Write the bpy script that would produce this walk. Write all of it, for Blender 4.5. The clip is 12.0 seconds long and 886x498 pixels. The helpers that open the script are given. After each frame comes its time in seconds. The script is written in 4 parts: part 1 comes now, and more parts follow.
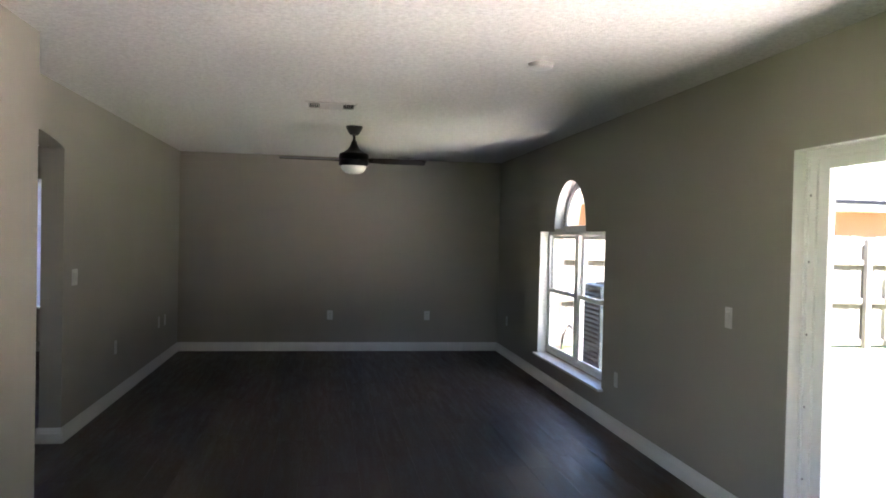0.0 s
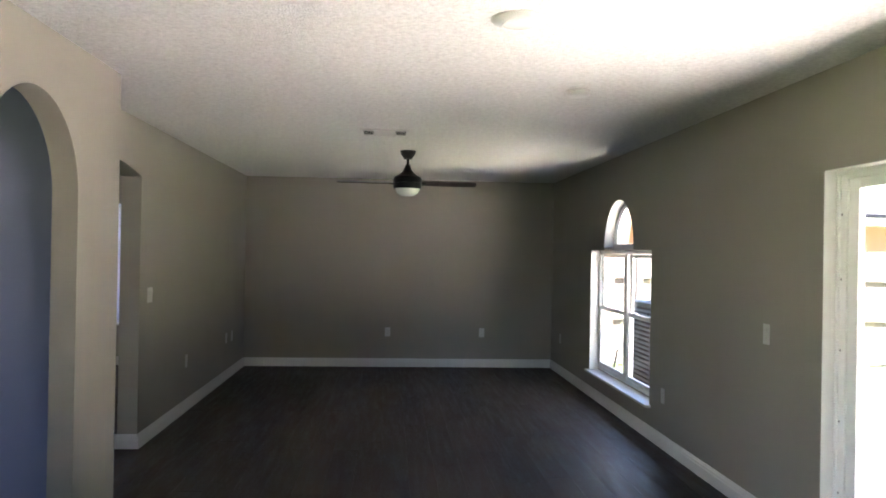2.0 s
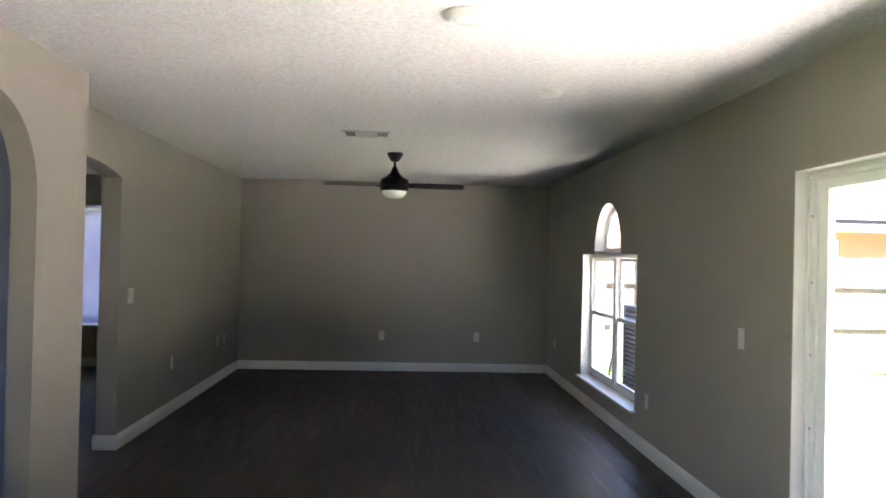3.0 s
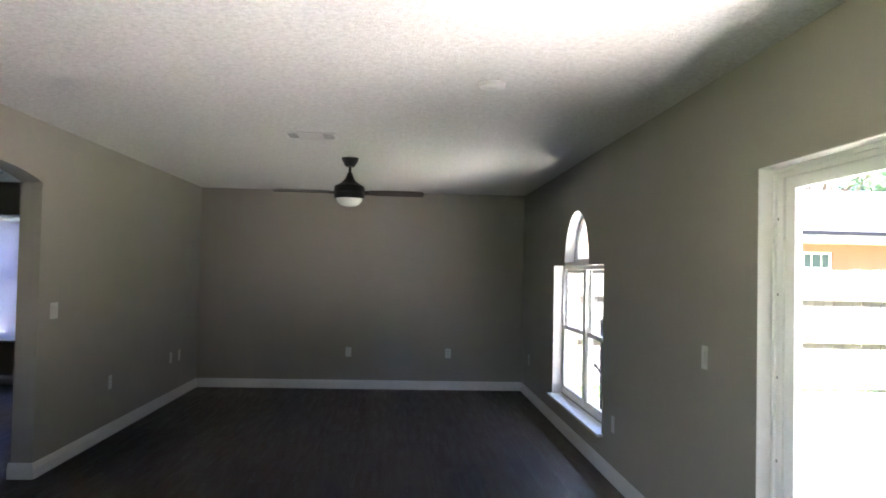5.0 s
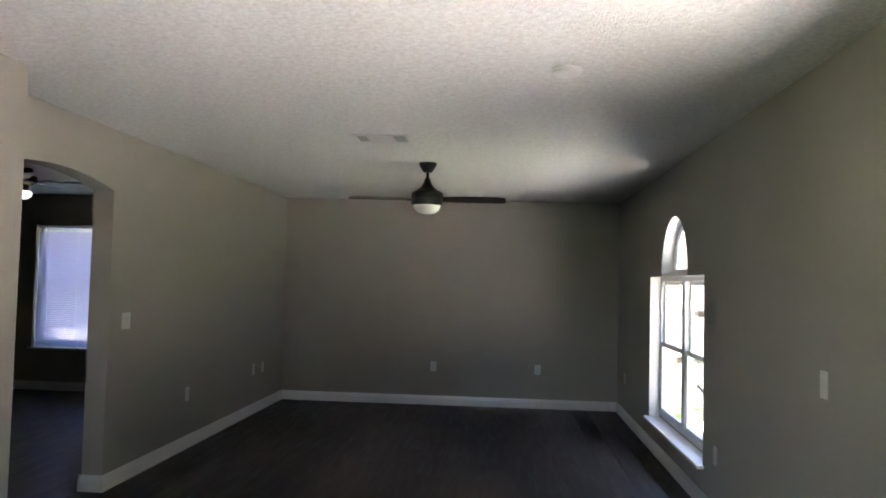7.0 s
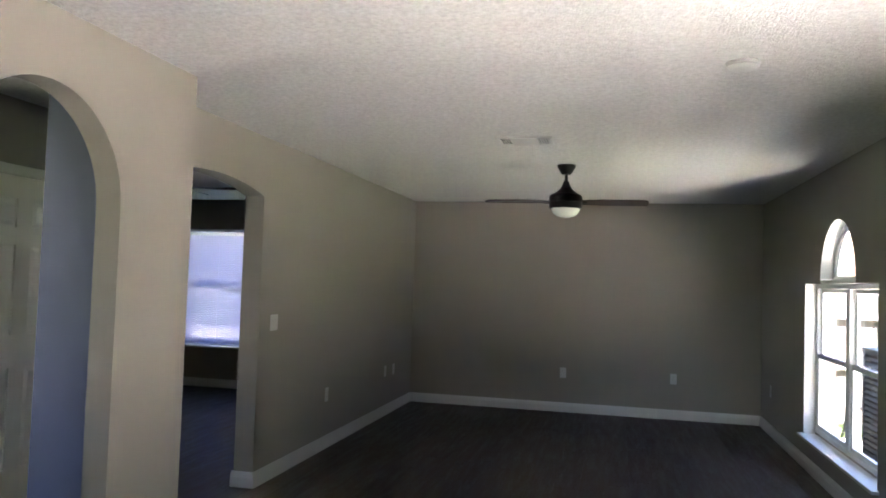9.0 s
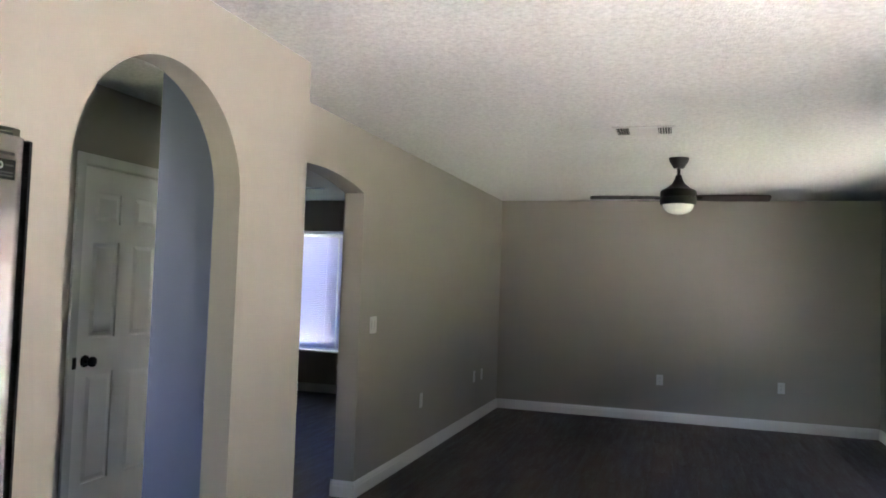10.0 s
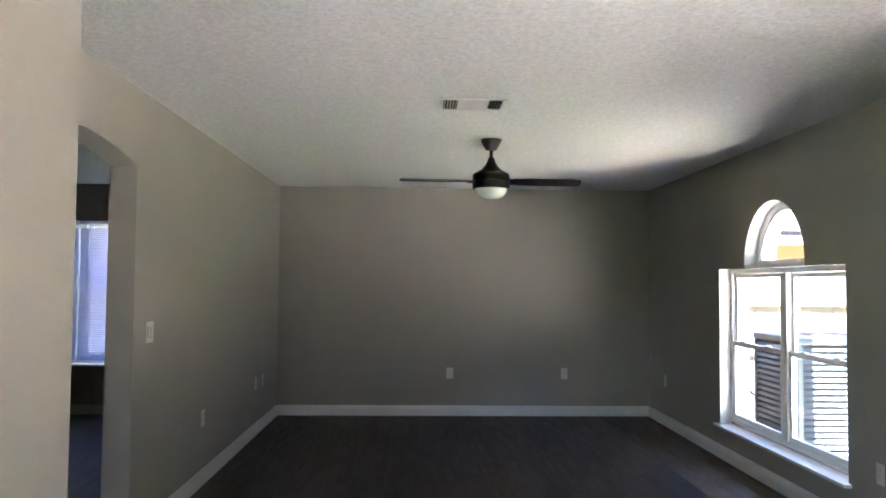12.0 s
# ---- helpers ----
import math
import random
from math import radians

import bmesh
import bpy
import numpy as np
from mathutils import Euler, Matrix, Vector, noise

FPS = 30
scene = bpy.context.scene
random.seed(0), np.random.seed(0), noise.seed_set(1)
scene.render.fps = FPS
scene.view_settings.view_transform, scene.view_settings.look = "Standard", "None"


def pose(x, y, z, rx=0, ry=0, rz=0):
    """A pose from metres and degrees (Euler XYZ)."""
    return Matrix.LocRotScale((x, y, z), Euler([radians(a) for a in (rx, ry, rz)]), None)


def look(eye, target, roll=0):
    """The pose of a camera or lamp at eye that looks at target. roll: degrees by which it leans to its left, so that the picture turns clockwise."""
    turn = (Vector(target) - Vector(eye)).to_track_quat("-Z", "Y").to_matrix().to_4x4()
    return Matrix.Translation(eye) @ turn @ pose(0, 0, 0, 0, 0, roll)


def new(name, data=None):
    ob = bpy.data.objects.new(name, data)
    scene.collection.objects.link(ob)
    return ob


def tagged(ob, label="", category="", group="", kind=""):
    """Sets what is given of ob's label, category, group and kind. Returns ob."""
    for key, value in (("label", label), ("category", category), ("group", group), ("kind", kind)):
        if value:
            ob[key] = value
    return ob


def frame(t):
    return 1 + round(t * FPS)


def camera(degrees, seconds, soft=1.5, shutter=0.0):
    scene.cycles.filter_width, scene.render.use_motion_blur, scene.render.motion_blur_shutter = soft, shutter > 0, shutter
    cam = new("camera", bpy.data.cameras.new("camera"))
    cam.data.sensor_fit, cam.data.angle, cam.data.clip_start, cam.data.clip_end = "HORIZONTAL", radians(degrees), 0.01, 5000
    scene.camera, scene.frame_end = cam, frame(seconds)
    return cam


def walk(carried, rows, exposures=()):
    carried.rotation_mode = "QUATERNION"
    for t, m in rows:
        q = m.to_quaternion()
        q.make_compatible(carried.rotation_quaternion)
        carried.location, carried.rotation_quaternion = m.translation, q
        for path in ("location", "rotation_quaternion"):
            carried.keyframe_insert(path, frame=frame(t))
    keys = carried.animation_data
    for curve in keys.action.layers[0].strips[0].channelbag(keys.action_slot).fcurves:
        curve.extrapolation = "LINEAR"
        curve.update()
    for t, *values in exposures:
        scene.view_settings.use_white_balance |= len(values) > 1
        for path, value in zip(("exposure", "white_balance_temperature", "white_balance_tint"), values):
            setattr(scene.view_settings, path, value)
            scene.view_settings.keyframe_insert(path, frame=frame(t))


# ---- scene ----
cam = camera(61.1, 12.0, soft=1.8)
PATH = [
    (0, (-0.074, 0.155, 1.49), (0.234, 2.131, 1.453), 1.3),
    (0.5, (-0.129, 0.073, 1.485), (0.026, 2.067, 1.463), 1.5),
    (1, (-0.176, -0.051, 1.474), (-0.031, 1.944, 1.467), 1.5),
    (1.5, (-0.149, -0.102, 1.486), (-0.003, 1.893, 1.483), 1.3),
    (2, (0.002, -0.101, 1.499), (0.143, 1.894, 1.508), 1.0),
    (2.5, (0.176, -0.094, 1.496), (0.28, 1.903, 1.514), 1.1),
    (3, (0.263, -0.067, 1.48), (0.365, 1.93, 1.503), 1.3),
    (3.5, (0.331, 0.076, 1.483), (0.462, 2.071, 1.506), 1.3),
    (3.7, (0.335, 0.114, 1.478), (0.546, 2.103, 1.518), 1.2),
    (5.5, (0.699, 0.464, 1.467), (0.776, 2.461, 1.529), 1.4),
    (6, (0.702, 0.599, 1.486), (0.776, 2.597, 1.554), 1.5),
    (6.5, (0.735, 0.695, 1.485), (0.803, 2.692, 1.565), 1.3),
    (7, (0.799, 0.744, 1.457), (0.637, 2.736, 1.545), 1.4),
    (7.5, (0.836, 0.773, 1.475), (0.436, 2.731, 1.56), 1.9),
    (9.5, (0.38, 0.837, 1.463), (-0.109, 2.775, 1.549), 1.9),
    (10, (0.175, 1.011, 1.439), (-0.427, 2.916, 1.529), 2.0),
    (10.5, (-0.031, 1.159, 1.44), (-0.686, 3.047, 1.532), 2.0),
    (11, (-0.227, 1.262, 1.458), (-0.692, 3.205, 1.549), 1.7),
    (11.5, (-0.328, 1.418, 1.437), (-0.501, 3.408, 1.528), 0.8),
    (12, (-0.349, 1.614, 1.421), (-0.286, 3.611, 1.51), 0.5),
]
walk(cam, [(t, look(e, g, r)) for t, e, g, r in PATH], exposures=((0, 5.00, 5850, 15), (1, 5.26, 5980, 15), (3.5, 5.22, 5780, 15), (6.5, 5.18, 5650, 15), (7, 5.07, 5750, 15), (7.5, 5.05, 5800, 15), (9.5, 5.47, 5800, 15), (10.5, 5.77, 5700, 15), (11.5, 5.77, 5700, 15), (12, 5.63, 5700, 15)))

# ---- world, sun and exposure ----
SUN_DIR = Vector((-0.02, -0.62, 0.95)).normalized()      # from the ground towards the sun
world = bpy.data.worlds.new("sky")
scene.world = world
world.use_nodes = True
wn = world.node_tree.nodes
sky = wn.new("ShaderNodeTexSky")
sky.sky_type = "NISHITA"
sky.sun_disc = False
sky.sun_elevation = math.asin(SUN_DIR.z)
sky.sun_rotation = math.atan2(SUN_DIR.x, SUN_DIR.y)
world.node_tree.links.new(sky.outputs[0], wn["Background"].inputs[0])
wn["Background"].inputs[1].default_value = 0.05
sun = new("sun", bpy.data.lights.new("sun", "SUN"))
sun.data.energy, sun.data.angle, sun.data.color = 5.0, radians(0.5), (1.0, 0.95, 0.87)
sun.matrix_world = look(SUN_DIR * 40, (0, 0, 0))
# daylight of the entry's own window, out of sight west of the kitchen
entry_light = new("entry_window_daylight", bpy.data.lights.new("entry_window_daylight", "AREA"))
entry_light.data.shape, entry_light.data.size, entry_light.data.size_y = "RECTANGLE", 1.3, 1.1
entry_light.data.energy, entry_light.data.color = 0.15, (0.66, 0.68, 1.0)
entry_light.matrix_world = look((-4.7, 1.33, 1.5), (-4.7, 4.0, 1.5))


# ---- materials ----
def socket(node, name, value):
    node.inputs[name].default_value = value


def ramp2(nt, fac, a, b, lo=0.3, hi=0.7):
    r = nt.nodes.new("ShaderNodeValToRGB")
    r.color_ramp.elements[0].position, r.color_ramp.elements[1].position = lo, hi
    r.color_ramp.elements[0].color, r.color_ramp.elements[1].color = (*a, 1), (*b, 1)
    nt.links.new(fac, r.inputs[0])
    return r.outputs[0]


def material(name, color, rough=0.6, metal=0.0, vary=0.08, scale=3.0, grain=60.0, bump=0.1, depth=0.002,
             stretch=(1, 1, 1), piece=0.0, island=0.0, spec=0.5, lo=0.3, hi=0.7, sheen_vary=0.08, wave=0.0):
    """A surface with slow stains, fine grain, relief, and a shade of its own for each piece."""
    m = bpy.data.materials.new(name)
    m.use_nodes = True
    nt, n, k = m.node_tree, m.node_tree.nodes, m.node_tree.links
    b = n["Principled BSDF"]
    socket(b, "Roughness", rough), socket(b, "Metallic", metal), socket(b, "Specular IOR Level", spec)
    co = n.new("ShaderNodeTexCoord")
    mp = n.new("ShaderNodeMapping")
    mp.inputs["Scale"].default_value = stretch
    k.new(co.outputs["Object"], mp.inputs[0])
    vec = mp.outputs[0]
    if piece:
        info = n.new("ShaderNodeObjectInfo")
        add = n.new("ShaderNodeVectorMath")
        mul = n.new("ShaderNodeMath")
        mul.operation = "MULTIPLY"
        mul.inputs[1].default_value = 37.0
        k.new(info.outputs["Random"], mul.inputs[0])
        k.new(vec, add.inputs[0]), k.new(mul.outputs[0], add.inputs[1])
        vec = add.outputs[0]
    slow, fine = n.new("ShaderNodeTexNoise"), n.new("ShaderNodeTexNoise")
    socket(slow, "Scale", scale), socket(slow, "Detail", 4), socket(fine, "Scale", grain), socket(fine, "Detail", 6)
    k.new(vec, slow.inputs["Vector"]), k.new(vec, fine.inputs["Vector"])
    mixf = n.new("ShaderNodeMath")
    mixf.operation = "MULTIPLY_ADD"
    mixf.inputs[1].default_value = 0.5
    half = n.new("ShaderNodeMath")
    half.operation = "MULTIPLY"
    half.inputs[1].default_value = 0.5
    k.new(fine.outputs["Fac"], half.inputs[0])
    k.new(slow.outputs["Fac"], mixf.inputs[0]), k.new(half.outputs[0], mixf.inputs[2])
    c = Vector(color)
    col = ramp2(nt, mixf.outputs[0], c * (1 - vary), c * (1 + vary), lo, hi)
    if piece or island:
        hsv = n.new("ShaderNodeHueSaturation")
        rng = n.new("ShaderNodeMapRange")
        amount = piece or island
        rng.inputs["To Min"].default_value, rng.inputs["To Max"].default_value = 1 - amount, 1 + amount
        if piece:
            k.new(info.outputs["Random"], rng.inputs[0])
        else:
            geo = n.new("ShaderNodeNewGeometry")
            k.new(geo.outputs["Random Per Island"], rng.inputs[0])
        k.new(rng.outputs[0], hsv.inputs["Value"]), k.new(col, hsv.inputs["Color"])
        col = hsv.outputs[0]
    k.new(col, b.inputs["Base Color"])
    if bump:
        bp = n.new("ShaderNodeBump")
        socket(bp, "Strength", bump), socket(bp, "Distance", depth)
        k.new(fine.outputs["Fac"], bp.inputs["Height"]), k.new(bp.outputs[0], b.inputs["Normal"])
        if wave:
            wv = n.new("ShaderNodeBump")
            socket(wv, "Strength", 0.6), socket(wv, "Distance", wave)
            k.new(slow.outputs["Fac"], wv.inputs["Height"]), k.new(wv.outputs[0], bp.inputs["Normal"])
    rr = n.new("ShaderNodeMapRange")
    rr.inputs["To Min"].default_value, rr.inputs["To Max"].default_value = max(rough - sheen_vary, 0.02), min(rough + sheen_vary, 1)
    k.new(mixf.outputs[0], rr.inputs[0])
    rr.inputs["From Min"].default_value, rr.inputs["From Max"].default_value = lo, hi
    k.new(rr.outputs[0], b.inputs["Roughness"])
    return m


def glass_material(name, tint=(1, 1, 1)):
    m = bpy.data.materials.new(name)
    m.use_nodes = True
    n, k = m.node_tree.nodes, m.node_tree.links
    tr, gl, mix, lw, pw, ma = (n.new("ShaderNode" + s) for s in ("BsdfTransparent", "BsdfGlossy", "MixShader", "LayerWeight", "Math", "Math"))
    tr.inputs[0].default_value = (*tint, 1)
    gl.inputs["Roughness"].default_value = 0.01
    lw.inputs[0].default_value = 0.5
    pw.operation, ma.operation = "POWER", "MULTIPLY_ADD"
    pw.inputs[1].default_value, ma.inputs[1].default_value, ma.inputs[2].default_value = 4.0, 0.6, 0.03
    k.new(lw.outputs["Facing"], pw.inputs[0]), k.new(pw.outputs[0], ma.inputs[0])
    k.new(ma.outputs[0], mix.inputs[0]), k.new(tr.outputs[0], mix.inputs[1]), k.new(gl.outputs[0], mix.inputs[2])
    k.new(mix.outputs[0], n["Material Output"].inputs[0])
    return m


def glow_material(name, color, strength):
    m = bpy.data.materials.new(name)
    m.use_nodes = True
    b = m.node_tree.nodes["Principled BSDF"]
    socket(b, "Base Color", (*color, 1)), socket(b, "Emission Color", (*color, 1)), socket(b, "Emission Strength", strength)
    return m


def ceiling_material():
    """White sprayed ceiling with lumps of two sizes; speckled colour carries the pits' shade."""
    m = material("sprayed_ceiling", (0.53, 0.52, 0.505), 0.9, vary=0.16, scale=36, grain=90, bump=0, lo=0.36, hi=0.64)
    n, k = m.node_tree.nodes, m.node_tree.links
    co = n.new("ShaderNodeTexCoord")
    vo, no = n.new("ShaderNodeTexVoronoi"), n.new("ShaderNodeTexNoise")
    socket(vo, "Scale", 92), socket(no, "Scale", 210), socket(no, "Detail", 2)
    k.new(co.outputs["Object"], vo.inputs["Vector"]), k.new(co.outputs["Object"], no.inputs["Vector"])
    sub = n.new("ShaderNodeMath")
    sub.operation = "MULTIPLY_ADD"
    sub.inputs[1].default_value = 0.35
    inv = n.new("ShaderNodeMath")
    inv.operation = "SUBTRACT"
    inv.inputs[0].default_value = 1.0
    k.new(vo.outputs["Distance"], inv.inputs[1])
    k.new(no.outputs["Fac"], sub.inputs[0]), k.new(inv.outputs[0], sub.inputs[2])
    bp = n.new("ShaderNodeBump")
    socket(bp, "Strength", 0.55), socket(bp, "Distance", 0.005)
    k.new(sub.outputs[0], bp.inputs["Height"]), k.new(bp.outputs[0], n["Principled BSDF"].inputs["Normal"])
    return m


def slat_material():
    """Thin white vinyl passing some daylight; its lavender is sky light put into colour."""
    m = material("sky_tinted_blind_slat", (0.70, 0.70, 0.84), 0.4, vary=0.02, bump=0)
    n, k = m.node_tree.nodes, m.node_tree.links
    tl, mix = n.new("ShaderNodeBsdfTranslucent"), n.new("ShaderNodeMixShader")
    tl.inputs[0].default_value = (0.70, 0.69, 0.86, 1)
    mix.inputs[0].default_value = 0.32
    k.new(n["Principled BSDF"].outputs[0], mix.inputs[1]), k.new(tl.outputs[0], mix.inputs[2])
    k.new(mix.outputs[0], n["Material Output"].inputs[0])
    return m


WALL = material("greige_wall_paint", (0.238, 0.219, 0.185), 0.55, vary=0.03, scale=1.5, grain=140, bump=0.12, depth=0.002)
# the hall's bluish daylight is put into this paint's colour
BLUE_LIT_WALL = material("wall_paint_blue_light", (0.135, 0.15, 0.24), 0.6, vary=0.03, scale=1.5, grain=140, bump=0.12)
CEIL = ceiling_material()
TRIM = material("white_trim_paint", (0.55, 0.54, 0.52), 0.35, vary=0.03, grain=40, bump=0.03)
VINYL = material("white_vinyl", (0.70, 0.70, 0.69), 0.4, vary=0.015, bump=0.0, sheen_vary=0.01)
PLANK = material("dark_brown_vinyl_plank", (0.038, 0.0262, 0.0196), 0.46, vary=0.8, scale=4.5, grain=30, bump=0.2,
                 depth=0.001, stretch=(5, 0.5, 1), piece=0.2, spec=0.28, lo=0.35, hi=0.65, sheen_vary=0.13, wave=0.0018)
PLANK_REST = material("dark_brown_vinyl_rest", (0.038, 0.0262, 0.0196), 0.46, vary=0.8, scale=4.5, grain=30, bump=0.2,
                      depth=0.001, stretch=(5, 0.5, 1), island=0.2, spec=0.28, lo=0.35, hi=0.65, sheen_vary=0.13, wave=0.0018)
JOINT = material("plank_joint", (0.016, 0.011, 0.009), 0.6)
GLASS = glass_material("clear_glass")
BLACK = material("black_metal", (0.008, 0.0075, 0.0075), 0.45, 0.0, vary=0.2, bump=0.02, spec=0.25)
BLADE = material("dark_walnut_blade", (0.018, 0.010, 0.008), 0.5, vary=0.3, grain=30, stretch=(0.3, 4, 4), bump=0.05)
OPAL = material("opal_glass", (0.62, 0.63, 0.60), 0.18, vary=0.01, bump=0)
PLASTIC = material("white_plastic", (0.47, 0.46, 0.44), 0.35, vary=0.02, bump=0.02)
# near black for slots and openings: the shade inside is put into colour
HOLE_SHADE = material("hole_shade", (0.02, 0.02, 0.02), 0.8, bump=0)
DOOR_PAINT = material("door_paint", (0.76, 0.74, 0.72), 0.4, vary=0.03, grain=50, bump=0.06, stretch=(1, 1, 0.15))
STEEL = material("brushed_stainless", (0.62, 0.58, 0.575), 0.22, 1.0, vary=0.025, grain=140, stretch=(1, 5, 0.01), bump=0.004, sheen_vary=0.02)
socket(STEEL.node_tree.nodes["Principled BSDF"], "Anisotropic", 0.9)
socket(STEEL.node_tree.nodes["Principled BSDF"], "Anisotropic Rotation", 0.0)
FRIDGE_SIDE = material("charcoal_fridge_side", (0.05, 0.05, 0.052), 0.45, vary=0.1, bump=0.05)
BRICK = material("tan_brick", (0.52, 0.36, 0.28), 0.85, vary=0.12, grain=80, bump=0.3, piece=0.12)
MORTAR = material("mortar", (0.55, 0.52, 0.47), 0.9, vary=0.08, grain=90, bump=0.3)
ORANGE_BRICK = material("orange_brick", (0.20, 0.088, 0.062), 0.85, vary=0.15, grain=80, bump=0.2)
FENCE = material("weathered_fence_wood", (0.11, 0.095, 0.082), 0.85, vary=0.2, grain=20, stretch=(4, 4, 0.4), bump=0.25, piece=0.12)
CONCRETE = material("concrete_slab", (0.77, 0.685, 0.585), 0.9, vary=0.1, scale=2, grain=60, bump=0.2)
GRASS_SOIL = material("lawn_ground", (0.19, 0.207, 0.092), 0.95, vary=0.3, scale=0.8, grain=30, bump=0.4, depth=0.02)
GRASS = material("grass_blades", (0.10, 0.16, 0.04), 0.7, vary=0.2, island=0.3)
LEAF = material("leaves", (0.055, 0.105, 0.03), 0.55, vary=0.2, island=0.4, bump=0)
BARK = material("bark", (0.14, 0.10, 0.07), 0.9, vary=0.25, grain=30, bump=0.5)
ROOF = material("grey_shingles", (0.13, 0.125, 0.12), 0.9, vary=0.15, grain=60, bump=0.3, island=0.1)
FASCIA = material("dark_gutter", (0.004, 0.004, 0.006), 0.85, vary=0.1, spec=0.1)
AC_PAINT = material("blue_grey_enamel", (0.02, 0.038, 0.052), 0.5, 0.0, vary=0.1, bump=0.05)
CAP = material("glossy_black_plastic", (0.0035, 0.0035, 0.0037), 0.5, bump=0.02, spec=0.15)
RUBBER = material("black_rubber", (0.02, 0.02, 0.02), 0.6, bump=0.05)
SKY_TINT_SLAT = slat_material()
LAMP_ON = glow_material("lit_lamp_glass", (1.0, 0.82, 0.55), 0.09)
PALE_FAN = material("pale_fan_blade", (0.34, 0.37, 0.43), 0.45, vary=0.06)
DIM_MARK = material("dim_grey_print", (0.03, 0.03, 0.03), 0.6, bump=0, spec=0.2)
GREY_MARK = material("grey_mark", (0.3, 0.29, 0.29), 0.5, bump=0)


# ---- mesh tools ----
def part(name, bm, mat, parent=None, label="", smooth=False):
    bmesh.ops.recalc_face_normals(bm, faces=bm.faces)
    me = bpy.data.meshes.new(name)
    if smooth:
        for f in bm.faces:
            f.smooth = True
        for e in bm.edges:
            if len(e.link_faces) == 2 and e.calc_face_angle(0) > radians(38):
                e.smooth = False
    bm.to_mesh(me)
    bm.free()
    me.materials.append(mat)
    ob = new(name, me)
    if parent:
        ob.parent = parent
        ob.matrix_parent_inverse = parent.matrix_world.inverted() if parent.type != "EMPTY" else Matrix()
    return tagged(ob, label) if label else ob


def thing(name, label, category, at=(0, 0, 0), group="", kind="", rz=0):
    e = new(name)
    e.empty_display_size = 0.1
    e.matrix_basis = pose(*at, 0, 0, rz)
    return tagged(e, label, category, group, kind)


def structure(name, bm, mat, label, category):
    return tagged(part(name, bm, mat), label, category, kind="structure")


def box(bm, x0, x1, y0, y1, z0, z1, bevel=0.0):
    vs = [bm.verts.new((x, y, z)) for x in (x0, x1) for y in (y0, y1) for z in (z0, z1)]
    fs = [bm.faces.new([vs[i] for i in q]) for q in ((0, 1, 3, 2), (4, 6, 7, 5), (0, 4, 5, 1), (2, 3, 7, 6), (0, 2, 6, 4), (1, 5, 7, 3))]
    if bevel:
        es = {e for f in fs for e in f.edges}
        bmesh.ops.bevel(bm, geom=list(es), offset=bevel, segments=2, affect="EDGES", profile=0.6)
    return bm


def boxed(*a, bevel=0.0):
    return box(bmesh.new(), *a, bevel=bevel)


def prism(bm, pts, axis, a, b):
    """Extrudes a flat outline along x, y or z, from a to b."""
    put = {"x": lambda p, d: (d, p[0], p[1]), "y": lambda p, d: (p[0], d, p[1]), "z": lambda p, d: (p[0], p[1], d)}[axis]
    va = [bm.verts.new(put(p, a)) for p in pts]
    vb = [bm.verts.new(put(p, b)) for p in pts]
    bm.faces.new(va), bm.faces.new(vb[::-1])
    for i in range(len(pts)):
        j = (i + 1) % len(pts)
        bm.faces.new((va[i], vb[i], vb[j], va[j]))
    return bm


def lathe(profile, steps=40, at=(0, 0, 0)):
    """Turns (radius, height) pairs round the z axis."""
    bm = bmesh.new()
    rings = []
    for r, z in profile:
        if r < 1e-5:
            rings.append([bm.verts.new((at[0], at[1], at[2] + z))])
        else:
            rings.append([bm.verts.new((at[0] + r * math.cos(a), at[1] + r * math.sin(a), at[2] + z))
                          for a in (2 * math.pi * i / steps for i in range(steps))])
    for p, q in zip(rings, rings[1:]):
        for i in range(steps):
            j = (i + 1) % steps
            loop = [p[i % len(p)], p[j % len(p)], q[j % len(q)], q[i % len(q)]]
            loop = list(dict.fromkeys(loop))
            if len(loop) > 2:
                bm.faces.new(loop)
    return bm


def tube(points, r, steps=8):
    bm = bmesh.new()
    pts = [Vector(p) for p in points]
    rings = []
    for i, p in enumerate(pts):
        d = (pts[min(i + 1, len(pts) - 1)] - pts[max(i - 1, 0)]).normalized()
        s = d.orthogonal().normalized()
        u = d.cross(s)
        rings.append([bm.verts.new(p + r * (s * math.cos(a) + u * math.sin(a))) for a in (2 * math.pi * k / steps for k in range(steps))])
    for p, q in zip(rings, rings[1:]):
        for i in range(steps):
            bm.faces.new((p[i], p[(i + 1) % steps], q[(i + 1) % steps], q[i]))
    return bm


def arc(cx, cz, rx, rz, a0, a1, n=28):
    return [(cx + rx * math.cos(radians(a0 + (a1 - a0) * i / n)), cz + rz * math.sin(radians(a0 + (a1 - a0) * i / n))) for i in range(n + 1)]


# ---- the plan ----
H = 2.44                                   # ceiling height
XR, XO = 2.15, 2.40                        # east wall, inside and outside
XL, XLB = -1.85, -1.995                    # west wall with the wide arch
XN, XNB = -1.478, -1.597                    # kitchen pier wall with the round arch
YF = 9.70                                  # far wall
YJ = 4.11                                  # where the pier wall ends
YB = -4.6                                  # wall behind
XHALL, XW = -2.82, -6.4                    # hall wall with the panel door; west end of the front room
YH = 5.32                                  # where the hall wall ends
YE = 1.15                                  # outer face of the entry wall
G = -0.20                                  # ground outside
WY0, WY1, WZ0, WZ1 = 5.94, 7.80, 0.275, 1.55       # east window
FYC, FR, FZ = 6.86, 0.455, 1.572                   # its half-round light
SY0, SY1, SZ = 0.75, 3.487, 1.938                  # sliding door
